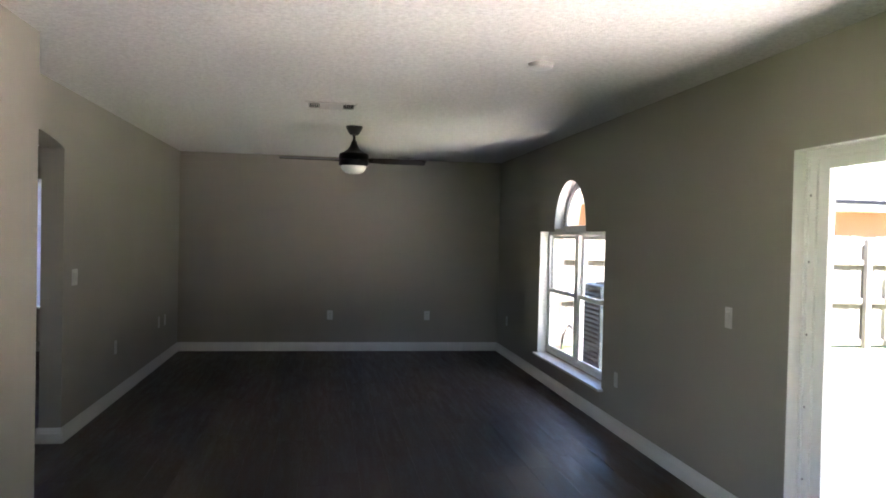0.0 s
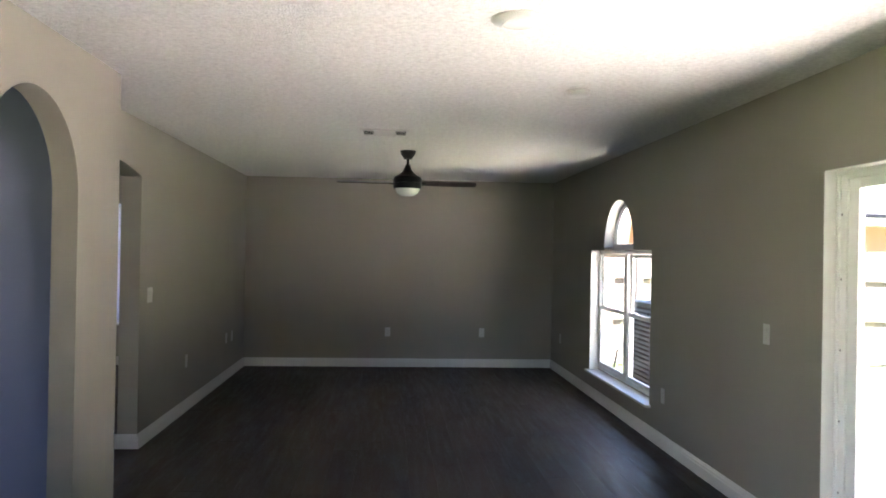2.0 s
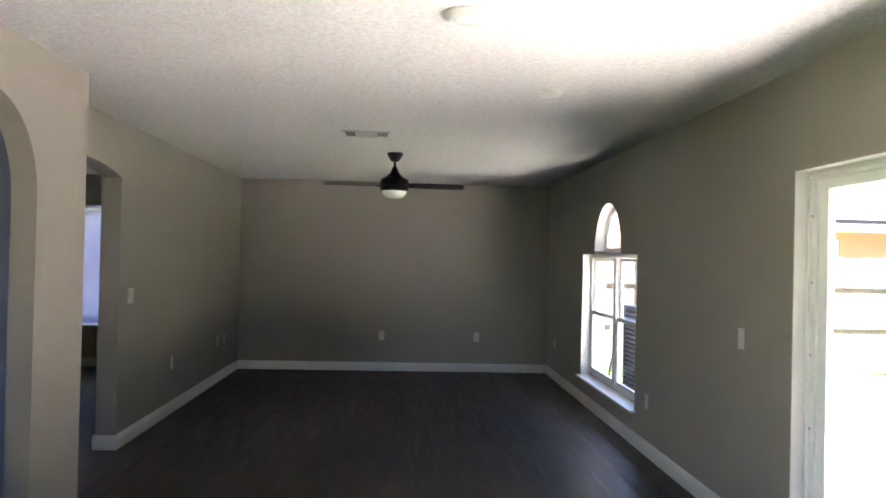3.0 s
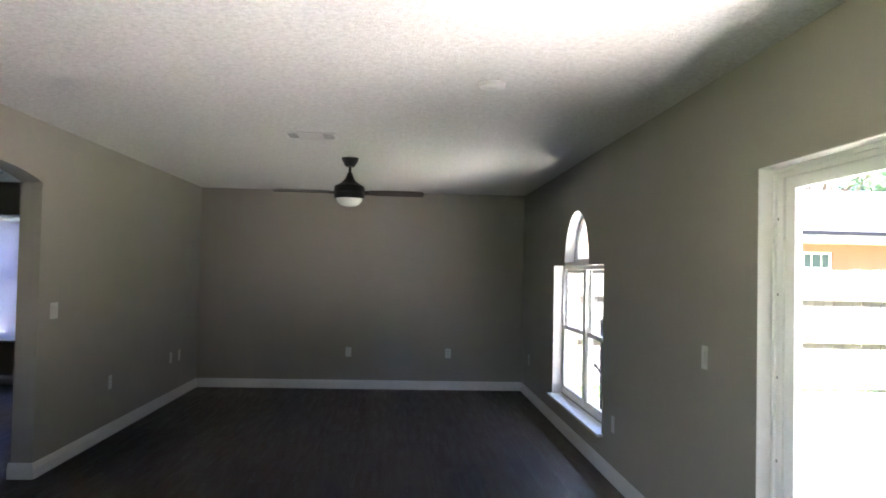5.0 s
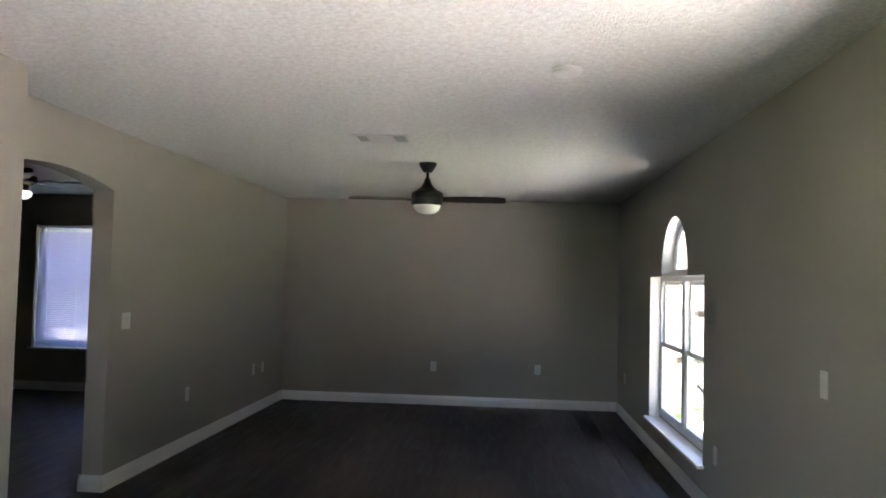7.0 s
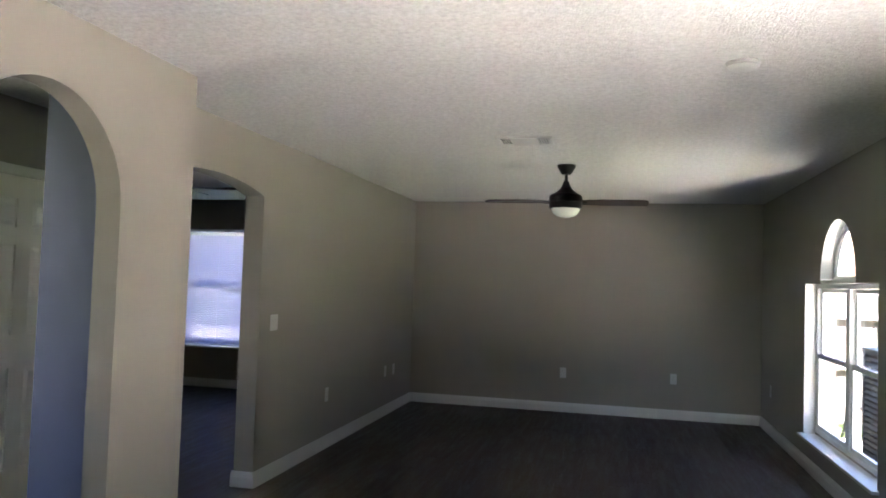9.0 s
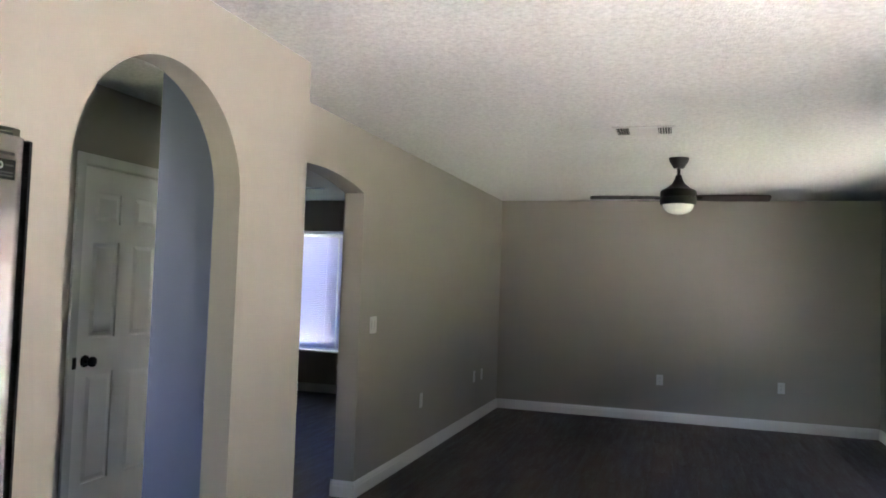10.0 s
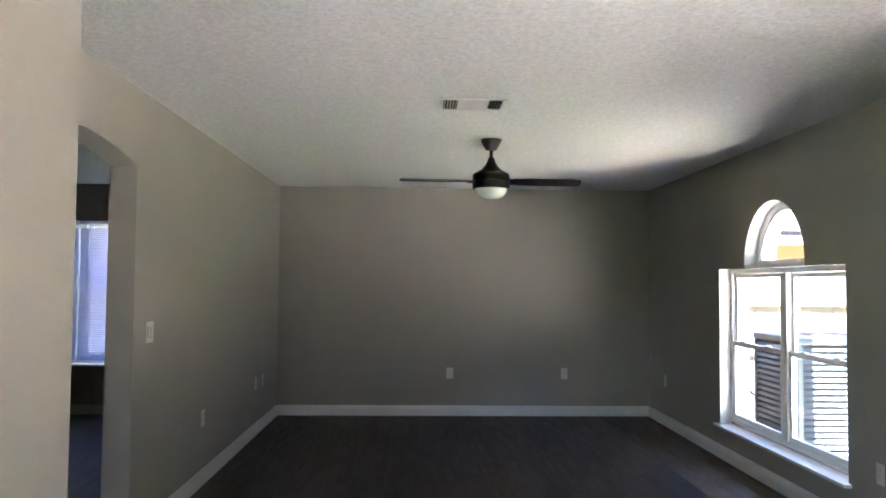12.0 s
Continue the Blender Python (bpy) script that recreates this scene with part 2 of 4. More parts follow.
AY0, AY1, AZ, AH = 4.35, 5.63, 2.022, 0.077        # wide arch
PY, PR, PZ = 3.140, 0.432, 1.735                   # round arch
DX0, DXM, DX1, DZ0, DZ1 = -5.05, -3.98, -2.91, 0.52, 2.05   # front-room window

# ---- ground and setting outside ----
structure("ground", boxed(-900, 900, -900, 900, G - 0.5, G), GRASS_SOIL, "patchy green lawn running out to the horizon", "ground")
structure("patio", boxed(XO, 8.3, -6.9, 4.6, G - 0.2, G + 0.1, bevel=0.01), CONCRETE, "sunlit pale concrete patio slab outside the sliding door", "patio")
structure("side_path", boxed(XO, 3.86, 4.602, 10.3, G - 0.2, G + 0.02), CONCRETE, "pale concrete path along the side of the house", "path")
# added pale slab that bounces sun towards the front-room blinds
structure("driveway", boxed(-14.0, -1.2, 15.0, 24.0, G - 0.2, G + 0.03), CONCRETE, "pale concrete slab, added to bounce sunlight at the front window", "driveway")
# unseen dark walls, added to keep low sky light out of the openings
SKY_BLOCK = material("sky_block_dark", (0.055, 0.055, 0.048), 0.9, vary=0.1, bump=0.2)
structure("wall_sky_block_south", boxed(XO + 0.61, 12.0, -7.2, -7.0, G, 6.2), SKY_BLOCK, "plain unseen wall, added to block the south sky", "wall")
structure("wall_sky_block_east", boxed(12.0, 12.2, -7.2, 13.5, G, 6.2), SKY_BLOCK, "plain unseen wall, added to block the east sky", "wall")

# ---- floor, ceiling, walls ----
floor_plan = [(XNB, YB - 0.1), (XR + 0.1, YB - 0.1), (XR + 0.1, YF + 0.1), (XW - 0.2, YF + 0.1), (XW - 0.2, YE), (XNB, YE)]
floor = structure("floor", prism(bmesh.new(), floor_plan, "z", G - 0.1, -0.006), JOINT, "dark brown wood-look vinyl plank floor", "floor")
ceiling_plan = [(XNB, YB - 0.2), (XO, YB - 0.2), (XO, YF + 0.25), (XW - 0.2, YF + 0.25), (XW - 0.2, YE), (XNB, YE)]
structure("ceiling", prism(bmesh.new(), ceiling_plan, "z", H, H + 0.12), CEIL, "white sprayed ceiling with a coarse lumpy texture", "ceiling")


def half_round(y, z, r, n=36):
    return arc(y, z, r, r, 180, 0, n)


def east_layer(bm, x0, x1, grow=0.0):
    y0, y1, top = YB - 0.2, YF + 0.25, H + 0.12
    s0, s1, sz = SY0 - grow, SY1 + grow, SZ + grow * 0.3
    prism(bm, [(y0, G), (s0, G), (s0, top), (y0, top)], "x", x0, x1)
    prism(bm, [(s0, sz), (s1, sz), (s1, top), (s0, top)], "x", x0, x1)
    prism(bm, [(s1, G), (WY0, G), (WY0, top), (s1, top)], "x", x0, x1)
    prism(bm, [(WY0, G), (WY1, G), (WY1, WZ0), (WY0, WZ0)], "x", x0, x1)
    prism(bm, [(WY0, WZ1), (FYC - FR, WZ1)] + half_round(FYC, FZ, FR) + [(FYC + FR, WZ1), (WY1, WZ1), (WY1, top), (WY0, top)], "x", x0, x1)
    prism(bm, [(WY1, G), (y1, G), (y1, top), (WY1, top)], "x", x0, x1)
    return bm


structure("wall_east", east_layer(bmesh.new(), XR, 2.29), WALL, "greige painted wall with an arched window and a sliding door", "wall")
structure("wall_east_outside", east_layer(bmesh.new(), 2.2905, XO, 0.2), BRICK, "tan brick outer face of the house wall", "wall")
structure("wall_far", boxed(XLB, XR, YF, YF + 0.25, G, H), WALL, "plain greige painted end wall in shade", "wall")

bm = bmesh.new()
prism(bm, [(YJ, 0), (AY0, 0), (AY0, H), (YJ, H)], "x", XLB, XL)
R = ((AY1 - AY0) ** 2 / 4 + AH ** 2) / (2 * AH)
yc, ang = (AY0 + AY1) / 2, math.degrees(math.asin((AY1 - AY0) / 2 / R))
prism(bm, arc(yc, AZ + AH - R, R, R, 90 + ang, 90 - ang, 30) + [(AY1, H), (AY0, H)], "x", XLB, XL)
prism(bm, [(AY1, 0), (YF, 0), (YF, H), (AY1, H)], "x", XLB, XL)
structure("wall_west", bm, WALL, "greige wall with a wide low-arched opening to the front room", "wall")

FY0, FY1, FZ1 = 1.56, 2.535, 1.80           # fridge recess
KY0, KY1, KZ1 = -1.3, 1.08, 2.10            # unseen glazed doors, added to let in daylight from the west yard
bm = bmesh.new()
for a, b, c, d in ((YB, KY0, G, H), (KY0, KY1, KZ1, H), (KY0, KY1, G, 0), (KY1, FY0, G, H)):
    prism(bm, [(a, c), (b, c), (b, d), (a, d)], "x", XNB, XN)
structure("wall_kitchen", bm, WALL, "greige kitchen wall round the added glazed doors", "wall")
bm = bmesh.new()
prism(bm, [(FY0, FZ1), (FY1, FZ1), (FY1, H), (FY0, H)], "x", XNB, XN)
prism(bm, [(FY1, 0), (PY - PR, 0), (PY - PR, H), (FY1, H)], "x", XNB, XN)
prism(bm, half_round(PY, PZ, PR, 44) + [(PY + PR, H), (PY - PR, H)], "x", XNB, XN)
prism(bm, [(PY + PR, 0), (YJ, 0), (YJ, H), (PY + PR, H)], "x", XNB, XN)
structure("wall_pier", bm, WALL, "warm greige kitchen wall with a tall round-arched opening", "wall")
# wall turned to the hall, coloured blue for the daylight there
structure("wall_pier_return", boxed(-1.925, XNB, 3.645, YJ, 0, H), BLUE_LIT_WALL, "return wall inside the hall, blue daylight put into its colour", "wall")
bm = bmesh.new()
box(bm, XNB - 0.75, XNB, FY0 - 0.1, FY0, 0, H), box(bm, XNB - 0.75, XNB, FY1, FY1 + 0.1, 0, H)
box(bm, XNB - 0.85, XNB - 0.75, FY0 - 0.1, FY1 + 0.1, 0, H), box(bm, XNB - 0.75, XNB, FY0, FY1, FZ1, FZ1 + 0.1)
structure("wall_fridge_recess", bm, WALL, "plain recess walls round the fridge", "wall")

DY0, DY1, DTOP = 4.185, 4.925, 2.0         # hall door
bm = bmesh.new()
prism(bm, [(3.95, 0), (DY0, 0), (DY0, H), (3.95, H)], "x", XHALL - 0.11, XHALL)
prism(bm, [(DY0, DTOP), (DY1, DTOP), (DY1, H), (DY0, H)], "x", XHALL - 0.11, XHALL)
prism(bm, [(DY1, 0), (YH, 0), (YH, H), (DY1, H)], "x", XHALL - 0.11, XHALL)
box(bm, XW, XHALL - 0.11, YH - 0.11, YH, 0, H), box(bm, XW, XHALL - 0.11, 3.95, 4.06, 0, H)
structure("wall_hall", bm, WALL, "greige hall wall round a white panel door", "wall")
bm = bmesh.new()
box(bm, XW - 0.12, XW, YE, YF, 0, H)
structure("wall_front_room_west", bm, WALL, "plain greige side wall of the front room", "wall")
bm = bmesh.new()
for a, b, c, d in ((XW - 0.12, DX0, G, H), (DX1, XLB, G, H), (DX0, DX1, G, DZ0), (DX0, DX1, DZ1, H)):
    box(bm, a, b, YF, YF + 0.25, c, d)
structure("wall_front", bm, WALL, "greige front-room wall with a wide blind-covered window", "wall")
bm = bmesh.new()
for a, b, c, d in ((XW, -5.4, 0, H), (-4.0, XNB, 0, H), (-5.4, -4.0, 0, 0.9), (-5.4, -4.0, 2.1, H)):
    box(bm, a, b, YE, YE + 0.12, c, d)
structure("wall_entry", bm, WALL, "plain entry wall with a window opening", "wall")
structure("wall_back", boxed(XNB, XR, YB - 0.12, YB, 0, H), WALL, "plain wall closing the kitchen", "wall")


# ---- baseboards ----
def baseboard(x0, y0, x1, y1, nx, ny, ext0=0.0, ext1=0.0):
    """A moulded board along a wall; (nx, ny) points into the room."""
    prof = [(0, 0), (0.016, 0), (0.016, 0.070), (0.013, 0.077), (0.011, 0.090), (0.006, 0.099), (0.004, 0.108), (0, 0.108)]
    d = Vector((x1 - x0, y1 - y0)).normalized()
    a, b = Vector((x0, y0)) - d * ext0, Vector((x1, y1)) + d * ext1
    bm = bmesh.new()
    va = [bm.verts.new((a.x + nx * p, a.y + ny * p, z)) for p, z in prof]
    vb = [bm.verts.new((b.x + nx * p, b.y + ny * p, z)) for p, z in prof]
    bm.faces.new(va), bm.faces.new(vb[::-1])
    for i in range(len(prof)):
        j = (i + 1) % len(prof)
        bm.faces.new((va[i], vb[i], vb[j], va[j]))
    return structure("baseboard", bm, TRIM, "white moulded baseboard along the foot of the wall", "baseboard")


baseboard(XL + 0.014, YF, XR - 0.014, YF, 0, -1)
baseboard(XR, SY1 + 0.02, XR, YF, -1, 0)
baseboard(XR, YB, XR, SY0 - 0.02, -1, 0)
baseboard(XL, AY1, XL, YF, 1, 0, 0.016)
baseboard(XLB, AY1, XL, AY1, 0, -1, 0.016)
baseboard(XL, YJ, XL, AY0, 1, 0)
baseboard(XLB, AY1, XLB, YF, -1, 0, 0.016)
baseboard(XN, PY + PR, XN, YJ, 1, 0, 0, 0.016)
baseboard(XNB, YJ, XN, YJ, 0, 1)
baseboard(XN, FY1, XN, PY - PR, 1, 0)
baseboard(XN, YB, XN, KY0, 1, 0)
baseboard(XN, KY1, XN, FY0, 1, 0)
baseboard(XW, YF, XLB - 0.014, YF, 0, -1)
baseboard(-1.925, 3.645, XNB, 3.645, 0, -1)
baseboard(XHALL, DY1 + 0.06, XHALL, YH, 1, 0)


# ---- east window with half-round light ----
window = thing("window_1", "white vinyl double-hung twin window with a half-round light above", "window", kind="structure")
FX0, FX1 = 2.245, 2.305                         # the frame's depth


def frame_ring(x0, x1, y0, y1, z0, z1, w):
    bm = bmesh.new()
    box(bm, x0, x1, y0, y0 + w, z0, z1), box(bm, x0, x1, y1 - w, y1, z0, z1)
    box(bm, x0, x1, y0 + w, y1 - w, z0, z0 + w), box(bm, x0, x1, y0 + w, y1 - w, z1 - w, z1)
    return bm


ym = (WY0 + WY1) / 2
part("window_frame", frame_ring(FX0, FX1, WY0 + 0.004, WY1 - 0.004, WZ0 + 0.02, WZ1 - 0.002, 0.035), VINYL, window)
part("mullion", boxed(FX0 - 0.012, FX1, ym - 0.045, ym + 0.045, WZ0 + 0.056, WZ1 - 0.038, bevel=0.004), VINYL, window)
MEET = 0.94
for a, b in ((WY0 + 0.04, ym - 0.046), (ym + 0.046, WY1 - 0.04)):
    up = part("upper_sash", frame_ring(FX0 + 0.03, FX0 + 0.052, a, b, MEET - 0.02, WZ1 - 0.04, 0.03), VINYL, window)
    lo = part("lower_sash", frame_ring(FX0 + 0.004, FX0 + 0.028, a, b, WZ0 + 0.057, MEET + 0.02, 0.034), VINYL, window)
    p = part("pane", boxed(FX0 + 0.039, FX0 + 0.043, a + 0.03, b - 0.03, MEET + 0.01, WZ1 - 0.07), GLASS, up)
    p.visible_shadow = False
    p = part("pane", boxed(FX0 + 0.014, FX0 + 0.018, a + 0.034, b - 0.034, WZ0 + 0.09, MEET - 0.014), GLASS, lo)
    p.visible_shadow = False
    for s in (0.25, 0.75):
        yy = a + (b - a) * s
        part("sash_lock", boxed(FX0 - 0.012, FX0 + 0.02, yy - 0.03, yy + 0.03, MEET + 0.0205, MEET + 0.034, bevel=0.003), VINYL, lo)
part("window_sill", boxed(XR - 0.045, FX0 - 0.001, WY0 - 0.035, WY1 + 0.035, WZ0 - 0.018, WZ0 + 0.004, bevel=0.004), TRIM, window, "white painted sill board")
# painted returns of the opening
bm = bmesh.new()
box(bm, XR + 0.002, FX0 - 0.001, WY0, WY0 + 0.004, WZ0 + 0.006, WZ1), box(bm, XR + 0.002, FX0 - 0.001, WY1 - 0.004, WY1, WZ0 + 0.006, WZ1)
part("side_return", bm, TRIM, window)
ring_out, ring_in = arc(FYC, FZ, FR, FR, 180, 0, 40), arc(FYC, FZ, FR - 0.004, FR - 0.004, 0, 180, 40)
part("arch_return", prism(bmesh.new(), ring_out + ring_in, "x", XR + 0.002, FX0 - 0.001), TRIM, window)
part("ledge", boxed(XR + 0.004, FX0 + 0.05, FYC - FR - 0.0, FYC + FR, WZ1 - 0.001, FZ + 0.004), VINYL, window, "thin white ledge under the half-round light")
part("arch_frame", prism(bmesh.new(), arc(FYC, FZ, FR - 0.004, FR - 0.004, 180, 0, 40) + arc(FYC, FZ, FR - 0.045, FR - 0.045, 0, 180, 40), "x", FX0, FX1), VINYL, window)
part("arch_bead", prism(bmesh.new(), arc(FYC, FZ, FR - 0.046, FR - 0.046, 180, 0, 40) + arc(FYC, FZ, FR - 0.068, FR - 0.068, 0, 180, 40), "x", FX0 + 0.012, FX1 - 0.01), VINYL, window)
part("arch_sill_frame", boxed(FX0, FX1, FYC - FR + 0.046, FYC + FR - 0.046, FZ + 0.005, FZ + 0.035), VINYL, window)
p = part("arch_pane", prism(bmesh.new(), arc(FYC, FZ + 0.02, FR - 0.06, FR - 0.075, 180, 0, 40), "x", FX0 + 0.028, FX0 + 0.032), GLASS, window)
p.visible_shadow = False

# ---- sliding door ----
slider = thing("door_1", "white vinyl sliding patio door with full-height glass, closed", "sliding door", kind="structure")
SX0, SX1 = 2.225, 2.288
JW, RW = 0.072, 0.045                       # jambs and head of the frame
bm = bmesh.new()
box(bm, SX0, SX1, SY1 - JW, SY1 - 0.004, 0.0, SZ - 0.002), box(bm, SX0, SX1, SY0 + 0.004, SY0 + JW, 0, SZ - 0.002)
box(bm, SX0, SX1, SY0 + JW, SY1 - JW, SZ - RW, SZ - 0.002)
part("frame", bm, VINYL, slider)
bm = bmesh.new()
box(bm, SX0 - 0.012, SX0 - 0.0005, SY1 - 0.024, SY1 - 0.005, 0.0, SZ - 0.024), box(bm, SX0 - 0.012, SX0 - 0.0005, SY0 + 0.005, SY1 - 0.005, SZ - 0.0235, SZ - 0.005)
part("frame_lip", bm, VINYL, slider, "raised outer lip of the frame")
part("threshold", boxed(SX0 - 0.02, SX1, SY0 + JW, SY1 - JW, 0, 0.035, bevel=0.006), VINYL, slider)
smid = SY1 - 1.02


def sliding_leaf(x0, x1, y0, y1, z0, z1, stile, rail):
    bm = bmesh.new()
    box(bm, x0, x1, y0, y0 + stile, z0, z1, bevel=0.003), box(bm, x0, x1, y1 - stile, y1, z0, z1, bevel=0.003)
    box(bm, x0 + 0.001, x1 - 0.001, y0 + stile, y1 - stile, z0, z0 + rail * 1.6), box(bm, x0 + 0.001, x1 - 0.001, y0 + stile, y1 - stile, z1 - rail, z1)
    return bm


for k, (a, b, x) in enumerate(((smid - 0.04, SY1 - JW - 0.001, SX0 + 0.010), (SY0 + JW + 0.001, smid + 0.04, SX0 + 0.037))):
    stile, rail = 0.088, 0.05
    panel = part("sliding_panel" if k else "fixed_panel", sliding_leaf(x, x + 0.025, a, b, 0.036, SZ - RW - 0.001, stile, rail), VINYL, slider)
    bm = frame_ring(x - 0.005, x + 0.0095, a + stile - 0.014, b - stile + 0.014, 0.036 + rail * 1.6 - 0.012, SZ - RW - rail + 0.010, 0.012)
    part("glazing_bead", bm, VINYL, panel)
    p = part("pane", boxed(x + 0.010, x + 0.016, a + stile - 0.002, b - stile + 0.002, 0.036 + rail * 1.6 - 0.002, SZ - RW - rail + 0.001), GLASS, panel)
    p.visible_shadow = False
    if k:
        part("pull_handle", boxed(x - 0.03, x - 0.006, b - 0.055, b - 0.03, 0.9, 1.12, bevel=0.006), VINYL, panel)
for zz in (0.35, 0.7, 1.05, 1.4, 1.72):
    bm = lathe([(0, 0.004), (0.005, 0.003), (0.007, 0)], 10)
    bmesh.ops.transform(bm, matrix=Matrix.Translation((SX0 - 0.001, SY1 - 0.034, zz)) @ Matrix.Rotation(radians(-90), 4, "Y"), verts=bm.verts)
    part("screw", bm, GREY_MARK, slider)
bm = bmesh.new()
box(bm, XR + 0.002, SX0 - 0.001, SY1 - 0.004, SY1, 0, SZ), box(bm, XR + 0.002, SX0 - 0.001, SY0, SY0 + 0.004, 0, SZ)
box(bm, XR + 0.002, SX0 - 0.001, SY0 + 0.004, SY1 - 0.004, SZ - 0.004, SZ)
part("painted_return", bm, TRIM, slider)

# ---- glazed kitchen doors behind the walk, added for west daylight ----
kdoor = thing("door_3", "unseen white-framed glazed kitchen doors, added to let in west daylight", "patio door", kind="structure")
part("frame", frame_ring(XNB + 0.03, XNB + 0.09, KY0 + 0.002, KY1 - 0.002, 0.002, KZ1 - 0.002, 0.06), VINYL, kdoor)
for a, b in ((KY0 + 0.062, (KY0 + KY1) / 2 - 0.03), ((KY0 + KY1) / 2 + 0.03, KY1 - 0.062)):
    p = part("pane", boxed(XNB + 0.058, XNB + 0.062, a, b, 0.062, KZ1 - 0.062), GLASS, kdoor)
    p.visible_shadow = False
part("mullion", boxed(XNB + 0.03, XNB + 0.09, (KY0 + KY1) / 2 - 0.03, (KY0 + KY1) / 2 + 0.03, 0.062, KZ1 - 0.062), VINYL, kdoor)

# ---- hall door ----
hall_door = thing("door_2", "white six-panel interior door with a black knob, closed", "door", kind="structure")
bm = bmesh.new()
cw = 0.058
prism(bm, [(DY0 - cw, 0), (DY0, 0), (DY0, DTOP + cw), (DY0 - cw, DTOP + cw)], "x", XHALL, XHALL + 0.017)
prism(bm, [(DY1, 0), (DY1 + cw, 0), (DY1 + cw, DTOP + cw), (DY1, DTOP + cw)], "x", XHALL, XHALL + 0.017)
prism(bm, [(DY0, DTOP), (DY1, DTOP), (DY1, DTOP + cw), (DY0, DTOP + cw)], "x", XHALL, XHALL + 0.017)
bmesh.ops.bevel(bm, geom=list(bm.edges), offset=0.004, segments=1, affect="EDGES")
part("casing", bm, TRIM, hall_door)
dx = XHALL - 0.022
slab = part("slab", boxed(dx - 0.036, dx - 0.012, DY0 + 0.004, DY1 - 0.004, 0.012, DTOP - 0.004), DOOR_PAINT, hall_door)
st, cols = 0.115, []
w = (DY1 - DY0 - 3 * st) / 2
ys = (DY0 + st, DY0 + st + w, DY0 + 2 * st + w, DY0 + 2 * st + 2 * w)
rows_z = ((0.30, 0.885), (1.075, 1.60), (1.70, 1.868))
bm = bmesh.new()
for a, b in ((DY0 + 0.004, ys[0]), (ys[1], ys[2]), (ys[3], DY1 - 0.004)):
    box(bm, dx - 0.0118, dx, a, b, 0.012, DTOP - 0.004)
edges = [0.012] + [v for r in rows_z for v in r] + [DTOP - 0.004]
for a, b in zip(edges[::2], edges[1::2]):
    for u, v in ((ys[0], ys[1]), (ys[2], ys[3])):
        box(bm, dx - 0.0118, dx, u, v, a, b)
part("stiles_and_rails", bm, DOOR_PAINT, hall_door)
for a, b in rows_z:
    for u, v in ((ys[0], ys[1]), (ys[2], ys[3])):
        bm = bmesh.new()
        lo_, hi_ = [(u + 0.012, a + 0.012), (v - 0.012, a + 0.012), (v - 0.012, b - 0.012), (u + 0.012, b - 0.012)], []
        i_ = 0.034
        hi_ = [(u + i_, a + i_), (v - i_, a + i_), (v - i_, b - i_), (u + i_, b - i_)]
        va = [bm.verts.new((dx - 0.0115, p, q)) for p, q in lo_]
        vb = [bm.verts.new((dx - 0.003, p, q)) for p, q in hi_]
        bm.faces.new(vb), bm.faces.new(va[::-1])
        for i in range(4):
            bm.faces.new((va[i], va[(i + 1) % 4], vb[(i + 1) % 4], vb[i]))
        part("raised_panel", bm, DOOR_PAINT, hall_door)
KY, KZ = 4.285, 0.955


def knob_at(x, y, z):
    turn = Matrix.Translation((x, y, z)) @ Matrix.Rotation(radians(90), 4, "Y")
    bm = lathe([(0, 0.006), (0.031, 0.006), (0.033, 0), (0, 0)], 24)
    bmesh.ops.transform(bm, matrix=turn, verts=bm.verts)
    part("rose", bm, BLACK, hall_door, "round black rose", smooth=True)
    bm = lathe([(0.011, 0.006), (0.011, 0.03), (0.022, 0.036), (0.028, 0.046), (0.027, 0.057), (0.018, 0.065), (0, 0.067)], 24)
    bmesh.ops.transform(bm, matrix=turn, verts=bm.verts)
    part("knob", bm, BLACK, hall_door, "round black knob", smooth=True)


knob_at(dx + 0.0005, KY, KZ)
part("strike_plate", boxed(XHALL + 0.0172, XHALL + 0.019, DY0 - 0.028, DY0 - 0.002, KZ - 0.03, KZ + 0.03), BLACK, hall_door, "small black strike plate")
bm = bmesh.new()
box(bm, XHALL - 0.108, XHALL - 0.001, DY0, DY0 + 0.003, 0, DTOP), box(bm, XHALL - 0.108, XHALL - 0.001, DY1 - 0.003, DY1, 0, DTOP)
box(bm, XHALL - 0.108, XHALL - 0.001, DY0 + 0.003, DY1 - 0.003, DTOP - 0.003, DTOP)
part("jamb", bm, TRIM, hall_door)
structure("wall_behind_hall_door", boxed(XHALL - 0.2, XHALL - 0.112, DY0 - 0.3, DY1 + 0.25, 0, H), WALL, "plain wall behind the closed hall door", "wall")

# ---- front-room window with blinds ----
dwin = thing("window_2", "wide white twin window behind lowered white blinds", "window", kind="structure")


def frame_ring_y(y0, y1, x0, x1, z0, z1, w):
    bm = bmesh.new()
    box(bm, x0, x0 + w, y0, y1, z0, z1), box(bm, x1 - w, x1, y0, y1, z0, z1)
    box(bm, x0 + w, x1 - w, y0, y1, z0, z0 + w), box(bm, x0 + w, x1 - w, y0, y1, z1 - w, z1)
    return bm


